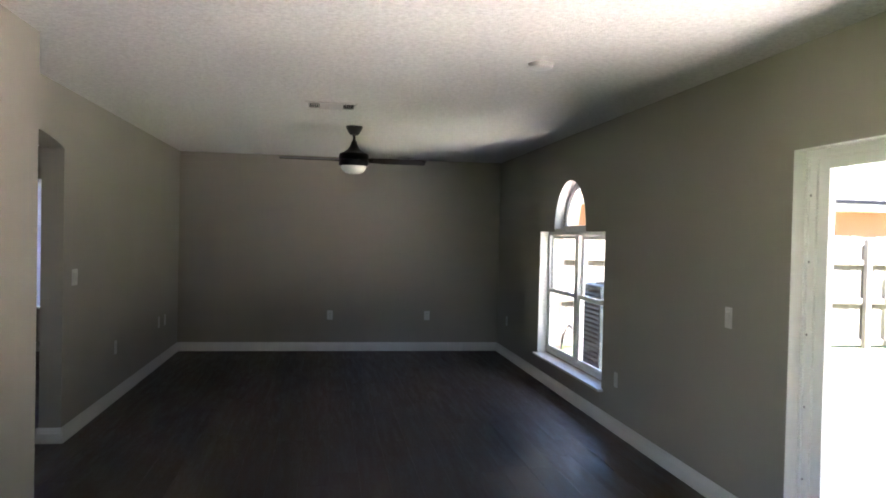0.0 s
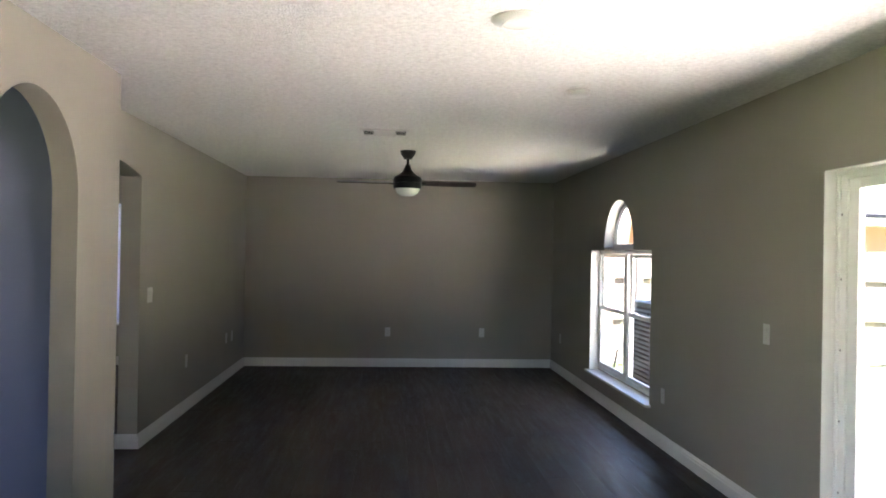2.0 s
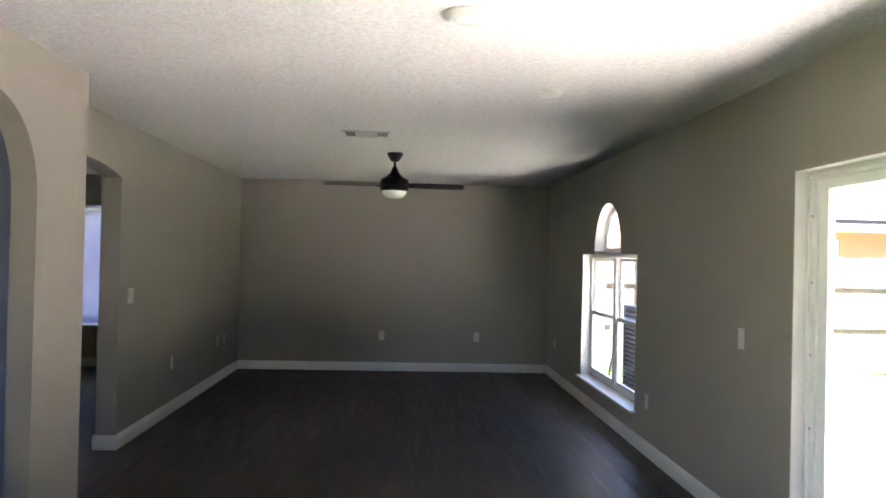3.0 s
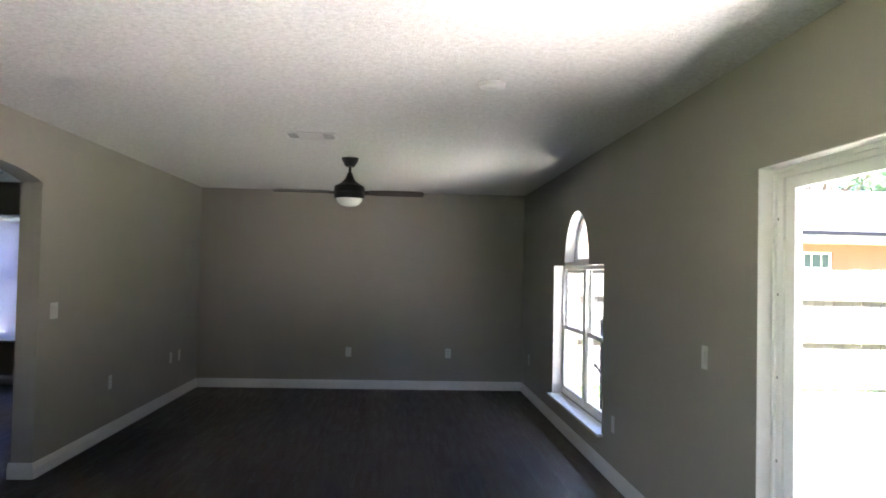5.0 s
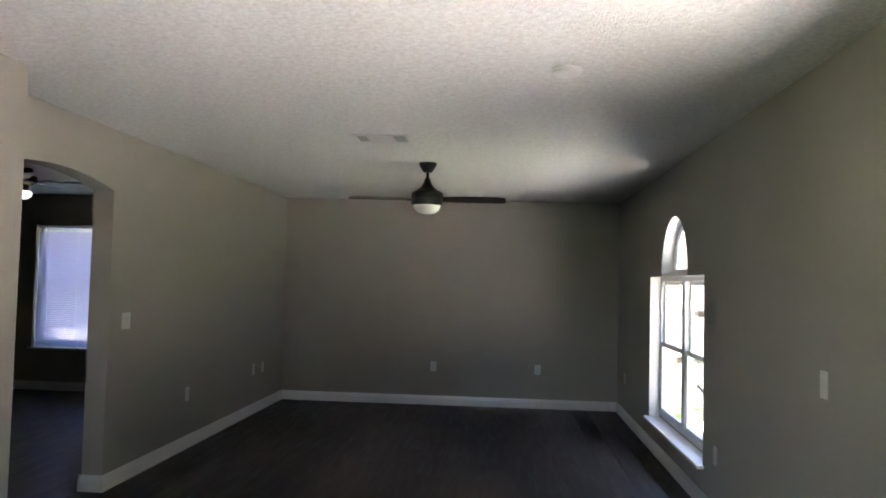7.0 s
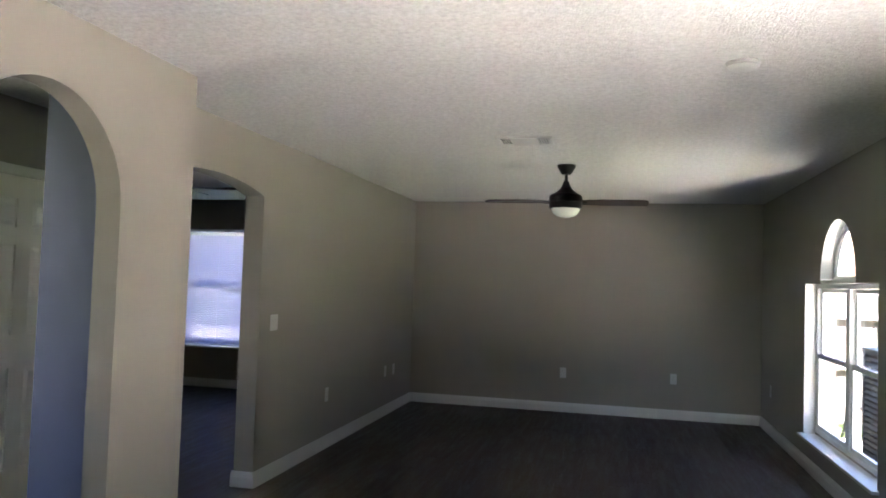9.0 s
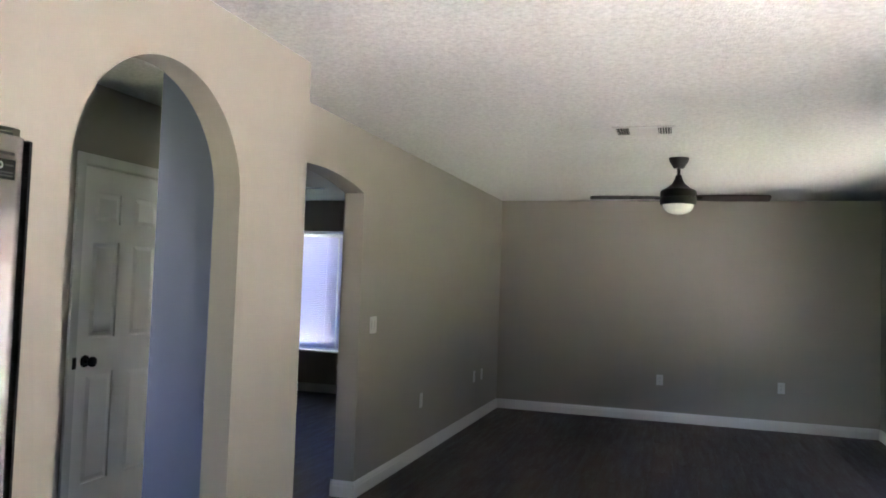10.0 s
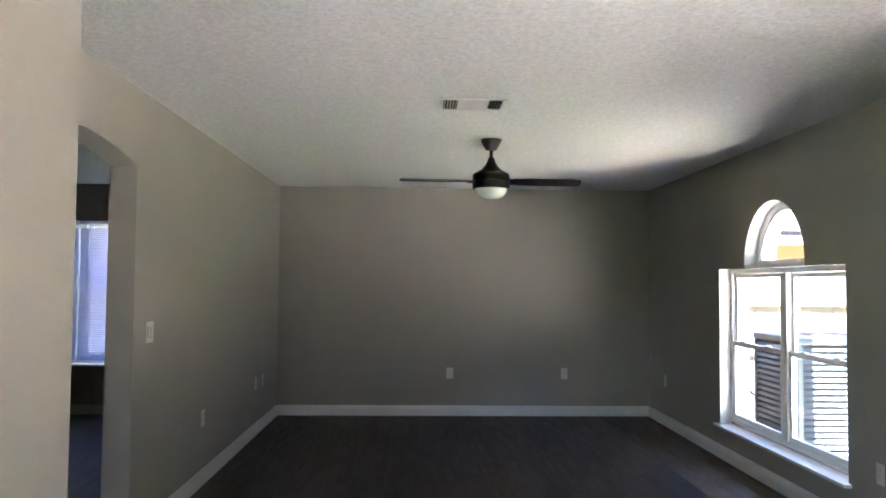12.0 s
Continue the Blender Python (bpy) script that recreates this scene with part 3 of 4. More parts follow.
part("window_frame", frame_ring_y(YF + 0.12, YF + 0.2, DX0 + 0.002, DX1 - 0.002, DZ0 + 0.02, DZ1 - 0.002, 0.04), VINYL, dwin)
part("mullion", boxed(DXM - 0.05, DXM + 0.05, YF + 0.105, YF + 0.2, DZ0 + 0.061, DZ1 - 0.043, bevel=0.004), VINYL, dwin)
part("window_sill", boxed(DX0 - 0.03, DX1 + 0.03, YF - 0.04, YF + 0.118, DZ0 - 0.015, DZ0 + 0.006, bevel=0.004), TRIM, dwin, "white sill board")
for a, b in ((DX0 + 0.043, DXM - 0.051), (DXM + 0.051, DX1 - 0.043)):
    up = part("upper_sash", frame_ring_y(YF + 0.16, YF + 0.185, a, b, 1.30, DZ1 - 0.043, 0.035), VINYL, dwin)
    lo = part("lower_sash", frame_ring_y(YF + 0.13, YF + 0.155, a, b, DZ0 + 0.062, 1.345, 0.035), VINYL, dwin)
    p = part("pane", boxed(a + 0.035, b - 0.035, YF + 0.17, YF + 0.174, 1.335, DZ1 - 0.08), GLASS, up)
    p.visible_shadow = False
    p = part("pane", boxed(a + 0.035, b - 0.035, YF + 0.14, YF + 0.144, DZ0 + 0.1, 1.31), GLASS, lo)
    p.visible_shadow = False


def venetian_blind(x0, x1, z0, z1, y):
    t = thing("venetian_blind", "lowered white slatted blind in front of the front-room window", "blind", (0, 0, 0), "blinds of the front room")
    part("head_rail", boxed(x0, x1, y - 0.02, y + 0.02, z1 - 0.035, z1 - 0.002, bevel=0.003), SKY_TINT_SLAT, t)
    part("bottom_rail", boxed(x0, x1, y - 0.014, y + 0.014, z0 + 0.008, z0 + 0.026, bevel=0.004), SKY_TINT_SLAT, t)
    n = int((z1 - 0.06 - z0 - 0.03) / 0.0235)
    me = None
    for i in range(n):
        z = z0 + 0.042 + i * 0.0235
        if me is None:
            bm = bmesh.new()
            pts = [(-0.0125, -0.001), (0, 0.0016), (0.0125, -0.001), (0.0125, -0.0016), (0, 0.001), (-0.0125, -0.0016)]
            prism(bm, pts, "x", x0 + 0.004, x1 - 0.004)
            ob = part("slat", bm, SKY_TINT_SLAT, t)
            me = ob.data
        else:
            ob = new("slat", me)
            ob.parent = t
        ob.matrix_basis = pose(0, y, z, -70, 0, 0)
    for x in (x0 + 0.15, (x0 + x1) / 2, x1 - 0.15):
        part("ladder_cord", tube([(x, y - 0.013, z0 + 0.02), (x, y - 0.013, z1 - 0.02)], 0.0012, 5), SKY_TINT_SLAT, t)
    part("tilt_wand", tube([(x0 + 0.1, y - 0.028, z1 - 0.03), (x0 + 0.1, y - 0.03, z1 - 0.75)], 0.004, 6), SKY_TINT_SLAT, t, "thin hanging wand")
    return t


venetian_blind(DX0 + 0.01, DXM - 0.006, DZ0 + 0.008, DZ1, YF + 0.05)
venetian_blind(DXM + 0.006, DX1 - 0.01, DZ0 + 0.008, DZ1, YF + 0.05)


# ---- ceiling fans ----
def ceiling_fan(x, y, turn):
    t = thing("ceiling_fan", "black two-bladed ceiling fan with a white bowl light, at rest", "ceiling fan", (x, y, H), rz=turn)
    part("canopy", lathe([(0, 0), (0.074, 0), (0.074, -0.012), (0.066, -0.03), (0.048, -0.062), (0.036, -0.078), (0, -0.078)]), BLACK, t, smooth=True)
    part("downrod", lathe([(0, -0.0700), (0.013, -0.0700), (0.013, -0.1700), (0, -0.1700)], 16), BLACK, t, smooth=True)
    part("yoke_cover", lathe([(0, -0.1300), (0.022, -0.1300), (0.026, -0.1500), (0.036, -0.1750), (0.055, -0.2020), (0.09, -0.2280), (0.118, -0.2420), (0, -0.2420)]), BLACK, t, smooth=True)
    part("motor_housing", lathe([(0, -0.2425), (0.120, -0.2425), (0.130, -0.2520), (0.133, -0.2700), (0.133, -0.3400), (0.128, -0.3540), (0, -0.3540)]), BLACK, t, smooth=True)
    part("trim_ring", lathe([(0.1335, -0.2980), (0.1365, -0.3000), (0.1365, -0.3060), (0.1335, -0.3080)]), BLACK, t, smooth=True)
    part("bowl", lathe([(0.114, -0.3545), (0.110, -0.3740), (0.096, -0.3970), (0.070, -0.4150), (0.037, -0.4240), (0, -0.4265)]), OPAL, t, "white opal glass bowl", smooth=True)
    for a in (0, 180):
        bm = bmesh.new()
        out = [(0.115, -0.045), (0.30, -0.062), (0.585, -0.064), (0.638, -0.052), (0.65, -0.02), (0.65, 0.035), (0.642, 0.058), (0.30, 0.062), (0.115, 0.045)]
        prism(bm, out, "z", -0.004, 0.004)
        bmesh.ops.bevel(bm, geom=[e for e in bm.edges], offset=0.0015, segments=1, affect="EDGES")
        b = part("blade", bm, BLADE, t, "dark wooden blade")
        b.matrix_basis = pose(0, 0, -0.300, 0, 0, a) @ pose(0, 0, 0, -14, 0, 0)
        k = part("blade_iron", boxed(0.12, 0.17, -0.03, 0.03, -0.012, -0.0045, bevel=0.003), BLACK, t)
        k.matrix_basis = b.matrix_basis
    return t


ceiling_fan(0.155, 6.906, 3)


def front_fan(x, y, turn):
    t = thing("ceiling_fan", "pale-bladed ceiling fan with a lit lamp in the front room", "ceiling fan", (x, y, H), rz=turn)
    part("canopy", lathe([(0, 0), (0.09, 0), (0.085, -0.04), (0.06, -0.06), (0, -0.06)]), BLACK, t, smooth=True)
    part("motor_housing", lathe([(0, -0.055), (0.09, -0.06), (0.13, -0.08), (0.13, -0.13), (0.09, -0.155), (0, -0.155)]), BLACK, t, smooth=True)
    part("lamp_fitter", lathe([(0, -0.15), (0.06, -0.15), (0.06, -0.215), (0, -0.215)], 24), BLACK, t, smooth=True)
    part("lamp_bowl", lathe([(0.075, -0.216), (0.09, -0.23), (0.085, -0.262), (0.05, -0.288), (0, -0.296)], 32), LAMP_ON, t, "small lit glass bowl", smooth=True)
    for i in range(5):
        bm = prism(bmesh.new(), [(0.16, -0.045), (0.56, -0.068), (0.62, -0.05), (0.63, 0), (0.62, 0.05), (0.56, 0.068), (0.16, 0.045)], "z", -0.004, 0.004)
        b = part("blade", bm, PALE_FAN, t, "pale blade")
        b.matrix_basis = pose(0, 0, -0.11, 0, 0, 72 * i) @ pose(0, 0, 0, 12, 0, 0)
        k = part("blade_iron", boxed(0.10, 0.2, -0.018, 0.018, -0.012, -0.0045, bevel=0.003), BLACK, t)
        k.matrix_basis = b.matrix_basis
    return t


front_fan(-3.78, 7.5, 20)


# ---- ceiling fixtures ----
def disc_light(x, y):
    t = thing("ceiling_light", "flat round white ceiling light, switched off", "ceiling light", (x, y, H))
    part("trim", lathe([(0, 0), (0.112, 0), (0.112, -0.006), (0.104, -0.016), (0.082, -0.024), (0.066, -0.024), (0.066, -0.012), (0, -0.012)], 48), PLASTIC, t, smooth=True)
    part("diffuser", lathe([(0.0655, -0.0125), (0.0655, -0.026), (0.05, -0.03), (0, -0.032)], 40), OPAL, t, "frosted lens", smooth=True)


def smoke_detector(x, y):
    t = thing("smoke_detector", "round white smoke detector on the ceiling", "smoke detector", (x, y, H))
    part("base", lathe([(0, 0), (0.07, 0), (0.07, -0.01), (0, -0.01)], 40), PLASTIC, t, smooth=True)
    part("cover", lathe([(0.066, -0.0105), (0.066, -0.018), (0.058, -0.025), (0.03, -0.028), (0, -0.028)], 40), PLASTIC, t, smooth=True)


def ceiling_vent(x0, x1, y0, y1):
    t = thing("ceiling_vent", "white stamped-metal air vent in the ceiling", "air vent")
    z = H - 0.001
    bm = bmesh.new()
    w = 0.022
    box(bm, x0, x1, y0, y0 + w, z - 0.008, z), box(bm, x0, x1, y1 - w, y1, z - 0.008, z)
    box(bm, x0, x0 + w, y0 + w, y1 - w, z - 0.008, z), box(bm, x1 - w, x1, y0 + w, y1 - w, z - 0.008, z)
    part("frame", bm, PLASTIC, t)
    # flat sheet coloured as the shade up in the duct
    part("backing", boxed(x0 + w, x1 - w, y0 + w, y1 - w, z - 0.002, z), HOLE_SHADE, t, "near-black sheet for the shade behind the slats")
    third = (x1 - x0) * 0.27
    for a, b, lean in ((x0 + w, x0 + third, 74), (x1 - third, x1 - w, -74)):
        n = 5
        for i in range(n):
            s = part("slat", boxed(-0.0055, 0.0055, y0 + w, y1 - w, -0.0008, 0.0008), PLASTIC, t)
            s.matrix_basis = pose(a + (b - a) * (i + 0.5) / n, 0, z - 0.007, 0, lean, 0)
    for i in range(11):
        yy = y0 + w + (y1 - y0 - 2 * w) * (i + 0.5) / 11
        s = part("slat", boxed(x0 + third, x1 - third, -0.009, 0.009, -0.0008, 0.0008), PLASTIC, t)
        s.matrix_basis = pose(0, yy, z - 0.0085, -42, 0, 0)


disc_light(0.502, 2.875)
smoke_detector(1.07, 4.16)
ceiling_vent(-0.243, 0.133, 5.71, 5.97)


# ---- switches and outlets ----
def wall_plate(kind, at, face, gang=1):
    """A plate with its back on a wall; face: the turn about z of a plate that looks towards -y."""
    name = "light_switch" if kind == "switch" else "power_outlet"
    label = ("white rocker switch plate on the wall" if gang == 1 else "white double rocker switch plate on the wall") if kind == "switch" else "white double socket outlet low on the wall"
    t = thing(name, label, "light switch" if kind == "switch" else "outlet", at, "switches" if kind == "switch" else "outlets along the walls", rz=face)
    w = 0.035 + 0.023 * (gang - 1)
    part("plate", boxed(-w, w, -0.006, 0.0, -0.058, 0.058, bevel=0.003), PLASTIC, t)
    if kind == "switch":
        for g in range(gang):
            cx = (g - (gang - 1) / 2) * 0.046
            r = part("rocker", boxed(cx - 0.0165, cx + 0.0165, -0.0045, 0.0045, -0.033, 0.033, bevel=0.0015), PLASTIC, t)
            r.matrix_basis = pose(0, -0.0075, 0, 4, 0, 0)
    else:
        for cz in (-0.0195, 0.0195):
            s = part("socket", boxed(-0.0165, 0.0165, -0.0085, -0.0062, cz - 0.014, cz + 0.014, bevel=0.001), PLASTIC, t)
            for cx, hh in ((-0.006, 0.0045), (0.006, 0.0035)):
                # thin dark chips in place of the shaded slots
                part("slot", boxed(cx - 0.0012, cx + 0.0012, -0.0088, -0.0086, cz - hh + 0.003, cz + hh + 0.003), HOLE_SHADE, s)
    part("screw", boxed(-0.003, 0.003, -0.0068, -0.0061, -0.003, 0.003), GREY_MARK, t) if kind != "switch" else None
    return t


for x in (-0.01, 1.222):
    wall_plate("outlet", (x, YF, 0.452), 0)
for y, z in ((6.95, 0.46), (8.64, 0.475), (8.95, 0.468)):
    wall_plate("outlet", (XL, y, z), 90)
wall_plate("switch", (XL, 5.86, 1.13), 90, 2)
for y, z in ((5.63, 0.408), (9.17, 0.447)):
    wall_plate("outlet", (XR, y, z), -90)
wall_plate("switch", (XR, 4.03, 1.066), -90, 1)

# ---- fridge ----
fridge = thing("refrigerator", "stainless steel refrigerator with a dark side, set in a wall recess", "refrigerator", (0, 0, 0))
fx, fy0, fy1, ft = -1.402, 1.60, 2.515, 1.765
part("cabinet", boxed(fx - 0.72, fx - 0.075, fy0 + 0.006, fy1 - 0.006, 0.03, ft - 0.015, bevel=0.008), FRIDGE_SIDE, fridge)
fmid = (fy0 + fy1) / 2
for a, b in ((fy0, fmid - 0.003), (fmid + 0.003, fy1)):
    edge = b == fy1
    b = b - 0.008 if edge else b
    bm = bmesh.new()
    r, n = (0.05 if edge else 0.014), 14
    pts = [(fx - 0.066, a), (fx - 0.066, b)]
    pts += [(fx - r + r * math.sin(q), b - r + r * math.cos(q)) for q in (math.pi / 2 * i / n for i in range(n + 1))]
    pts += [(fx - r + r * math.cos(q), a + r - r * math.sin(q)) for q in (math.pi / 2 * i / n for i in range(n + 1))]
    prism(bm, pts, "z", 0.70, ft)
    d = part("fridge_door", bm, STEEL, fridge, "brushed stainless upper door", smooth=True)
    s = -1 if edge else 1
    hy = (b - 0.05) if s > 0 else (a + 0.05)
    part("handle", tube([(fx + 0.001, hy, 0.95), (fx + 0.045, hy, 0.97), (fx + 0.045, hy, 1.52), (fx + 0.001, hy, 1.54)], 0.011, 10), STEEL, d, smooth=True)
    if edge:
        part("door_edge", boxed(fx - 0.066, fx - 0.012, b + 0.001, fy1, 0.70, ft, bevel=0.008), CAP, d, "black end cap of the door")
bm = boxed(fx - 0.066, fx, fy0, fy1, 0.06, 0.69, bevel=0.015)
d = part("freezer_drawer", bm, STEEL, fridge, "brushed stainless freezer drawer")
part("handle", tube([(fx + 0.001, fy0 + 0.1, 0.62), (fx + 0.045, fy0 + 0.12, 0.62), (fx + 0.045, fy1 - 0.12, 0.62), (fx + 0.001, fy1 - 0.1, 0.62)], 0.011, 10), STEEL, d, smooth=True)
part("gasket", boxed(fx - 0.0745, fx - 0.0665, fy0 + 0.012, fy1 - 0.012, 0.06, ft - 0.02), RUBBER, fridge)
part("hinge_cover", boxed(fx - 0.30, fx - 0.02, fy0 + 0.02, fy1 - 0.05, ft + 0.001, ft + 0.012, bevel=0.003), RUBBER, fridge, "black hinge cover strip on top")
for y in (fy0 + 0.08, fy1 - 0.08):
    for x in (fx - 0.6, fx - 0.12):
        part("foot", lathe([(0, 0), (0.02, 0), (0.02, 0.03), (0, 0.03)], 12, (x, y, 0)), RUBBER, fridge)
bm = boxed(fx + 0.0004, fx + 0.0014, 2.398, 2.456, 1.655, 1.705)
badge = part("badge", bm, CAP, fridge, "black rectangular energy badge with pale marks")
bm = lathe([(0.006, 0), (0.0095, 0), (0.0095, 0.0008), (0.006, 0.0008)], 20)
bmesh.ops.transform(bm, matrix=Matrix.Translation((fx + 0.0015, 2.410, 1.688)) @ Matrix.Rotation(radians(90), 4, "Y"), verts=bm.verts)
part("badge_ring", bm, GREY_MARK, badge)
part("badge_stem", boxed(fx + 0.0015, fx + 0.0023, 2.3995, 2.4025, 1.684, 1.702), GREY_MARK, badge)
for i, z in enumerate((1.664, 1.672, 1.690)):
    part("badge_bar", boxed(fx + 0.0015, fx + 0.0021, 2.405 if i < 2 else 2.424, 2.450, z - 0.002, z + 0.002), DIM_MARK, badge)
for i in range(7):
    part("maker_mark", boxed(fx + 0.0004, fx + 0.0010, 2.392 + i * 0.009, 2.398 + i * 0.009, 1.716, 1.724), FRIDGE_SIDE, fridge)


# ---- the yard seen through the east openings ----
# ---- air conditioner ----
def air_conditioner(x0, x1, y0, y1, z1):
    t = thing("air_conditioner", "blue-grey outdoor air conditioner with louvred sides on a concrete pad", "air conditioner")
    part("pad", boxed(x0 - 0.08, x1 + 0.08, y0 - 0.08, y1 + 0.08, G + 0.02, G + 0.09, bevel=0.01), CONCRETE, t)
    z0 = G + 0.092
    part("base_pan", boxed(x0, x1, y0, y1, z0, z0 + 0.06, bevel=0.01), AC_PAINT, t)
    # block coloured near black for the shade between the louvres
    part("coil", boxed(x0 + 0.05, x1 - 0.05, y0 + 0.05, y1 - 0.05, z0 + 0.06, z1 - 0.07), HOLE_SHADE, t, "coil behind the louvres, near black for the shade inside")
    for x in (x0, x1 - 0.05):
        for y in (y0, y1 - 0.05):
            part("corner_post", boxed(x, x + 0.05, y, y + 0.05, z0 + 0.0605, z1 - 0.071, bevel=0.006), AC_PAINT, t)
    n = 18
    for i in range(n):
        z = z0 + 0.09 + (z1 - z0 - 0.2) * i / (n - 1)
        for k, (m, ln) in enumerate((((x0 + 0.012, (y0 + y1) / 2), y1 - y0), ((x1 - 0.012, (y0 + y1) / 2), y1 - y0), (((x0 + x1) / 2, y0 + 0.012), x1 - x0), (((x0 + x1) / 2, y1 - 0.012), x1 - x0))):
            bm = boxed(-0.016, 0.016, -ln / 2 + 0.052, ln / 2 - 0.052, -0.0012, 0.0012)
            s = part("louvre", bm, AC_PAINT, t)
            s.matrix_basis = pose(m[0], m[1], z, 0, 0, (0, 180, 90, -90)[k]) @ pose(0, 0, 0, 0, -56, 0)
    bm = boxed(x0 - 0.008, x1 + 0.008, y0 - 0.008, y1 + 0.008, z1 - 0.07, z1 - 0.012, bevel=0.012)
    part("top_cover", bm, AC_PAINT, t)
    cx, cy = (x0 + x1) / 2, (y0 + y1) / 2
    # dark disc on the closed cover, painted as a shaded opening
    part("fan_opening", lathe([(0, 0), (0.3, 0), (0.3, 0.002), (0, 0.002)], 32, (cx, cy, z1 - 0.0118)), HOLE_SHADE, t)
    for i in range(7):
        r = 0.05 + i * 0.042
        part("guard_ring", tube([(cx + r * math.cos(a), cy + r * math.sin(a), z1 - 0.0) for a in (2 * math.pi * k / 28 for k in range(29))], 0.003, 5), BLACK, t)
    for i in range(8):
        a = math.pi / 4 * i
        part("guard_spoke", tube([(cx, cy, z1 + 0.004), (cx + 0.31 * math.cos(a), cy + 0.31 * math.sin(a), z1 - 0.006)], 0.003, 5), BLACK, t)
    return t


air_conditioner(2.9, 3.72, 7.98, 8.82, 0.98)
hose = part("refrigerant_line", tube([(2.93, 8.9, 0.35), (2.9, 9.02, 0.42), (2.84, 9.06, 0.3), (2.78, 8.98, 0.1), (2.7, 8.9, -0.02), (2.6, 8.95, 0.05), (2.5, 8.98, 0.3), (2.43, 8.98, 0.42)], 0.016, 8), RUBBER, smooth=True)
tagged(hose, "black insulated line looping from the air conditioner to the wall", "pipe")

# ---- fence ----
FYY = 11.2
fence = thing("fence", "weathered pale wooden privacy fence with three rails", "fence", (0, FYY, G))
FX_A, FX_B, FH = -1.0, 26.0, 1.82
n = int((FX_B - FX_A) / 0.145)
bm = bmesh.new()
prism(bm, [(-0.068, 0.03), (0.068, 0.03), (0.068, FH - 0.03), (0.045, FH), (-0.045, FH), (-0.068, FH - 0.03)], "y", 0.0, 0.018)
me = None
for i in range(n):
    if me is None:
        ob = part("picket", bm, FENCE, fence)
        me = ob.data
    else:
        ob = new("picket", me)
        ob.parent = fence
    ob.matrix_basis = pose(FX_A + i * 0.145, random.uniform(-0.003, 0.003), random.uniform(-0.012, 0.012), 0, random.uniform(-0.3, 0.3), 0)
for z in (0.1, 0.77, 1.40):
    for i in range(int((FX_B - FX_A) / 2.4)):
        x = FX_A + i * 2.4
        part("rail", boxed(x + 0.0, x + 2.39, -0.060, -0.004, z - 0.045, z + 0.045, bevel=0.004), FENCE, fence)
for i in range(int((FX_B - FX_A) / 2.4) + 1):
    x = FX_A + i * 2.4
    part("post", boxed(x - 0.045, x + 0.045, -0.153, -0.0605, -0.1, FH - 0.05, bevel=0.006), FENCE, fence)


# second fence, never in view, added to screen the eastern horizon sky
side = thing("fence", "unseen weathered wooden fence, added to block the low east sky", "fence", (9.0, 0, G))
ob = None
for i in range(170):
    ob = new("picket", me)
    ob.parent = side
    ob.matrix_basis = pose(0, FYY - 0.2 - i * 0.145, random.uniform(-0.012, 0.012), 0, 0, 90)
for z in (0.1, 0.77, 1.40):
    for i in range(10):
        part("rail", boxed(-0.06, -0.022, FYY - 0.2 - (i + 1) * 2.4, FYY - 0.21 - i * 2.4, z - 0.045, z + 0.045), FENCE, side)


# ---- neighbour's house ----
house = thing("neighbor_house", "single-storey orange brick house with a pale shingle roof beyond the fence", "house", (0, 0, 0))
HY, HE = 22.0, 2.78
HX0, HX1 = 3.0, 34.0
wins = ((12.5, 13.4), (18.2, 19.6), (25, 26.4))
bm = bmesh.new()
xs = [HX0] + [v for w_ in wins for v in w_] + [HX1]
for a, b in zip(xs[::2], xs[1::2]):
    box(bm, a, b, HY, HY + 0.25, G, HE)
for a, b in wins:
    box(bm, a, b, HY, HY + 0.25, G, 1.35), box(bm, a, b, HY, HY + 0.25, 2.28, HE)
box(bm, HX0, HX0 + 0.25, HY + 0.25, HY + 10, G, HE), box(bm, HX1 - 0.25, HX1, HY + 0.25, HY + 10, G, HE), box(bm, HX0 + 0.25, HX1 - 0.25, HY + 9.75, HY + 10, G, HE)
part("wall", bm, ORANGE_BRICK, house, "orange brick wall")
for a, b in wins:
    wf = part("window", frame_ring_y(HY + 0.06, HY + 0.12, a, b, 1.35, 2.28, 0.06), VINYL, house, "white-framed window with small panes")
    for k in (1, 2):
        part("muntin", boxed(a + (b - a) * k / 3 - 0.012, a + (b - a) * k / 3 + 0.012, HY + 0.075, HY + 0.105, 1.41, 2.22), VINYL, wf)
    part("muntin", boxed(a + 0.06, b - 0.06, HY + 0.07, HY + 0.0745, 1.8, 1.83), VINYL, wf)
    # no glass here: the pane's reflection is a flat blue-grey colour
    part("pane", boxed(a + 0.06, b - 0.06, HY + 0.106, HY + 0.112, 1.41, 2.22), AC_PAINT, wf, "opaque pane, blue-grey reflection put into its colour")
OV = 1.4
bm = bmesh.new()
ridge_y, ridge_z = HY + 5.0, 4.7
ey, ez = HY - OV, HE + 0.02
courses = 22
for i in range(courses):
    a, b = i / courses, (i + 1) / courses + 0.015
    y0_, z0_ = ey + (ridge_y - ey) * a, ez + (ridge_z - ez) * a
    y1_, z1_ = ey + (ridge_y - ey) * min(b, 1), ez + (ridge_z - ez) * min(b, 1)
    prism(bm, [(y0_, z0_), (y0_, z0_ + 0.03), (y1_, z1_ + 0.012), (y1_, z1_)], "x", HX0 - 0.4, HX1 + 0.4)
prism(bm, [(ridge_y, ridge_z - 0.03), (ridge_y, ridge_z + 0.02), (HY + 10 + OV, ez + 0.02), (HY + 10 + OV, ez)], "x", HX0 - 0.4, HX1 + 0.4)
part("roof", bm, ROOF, house, "pale grey shingle roof")
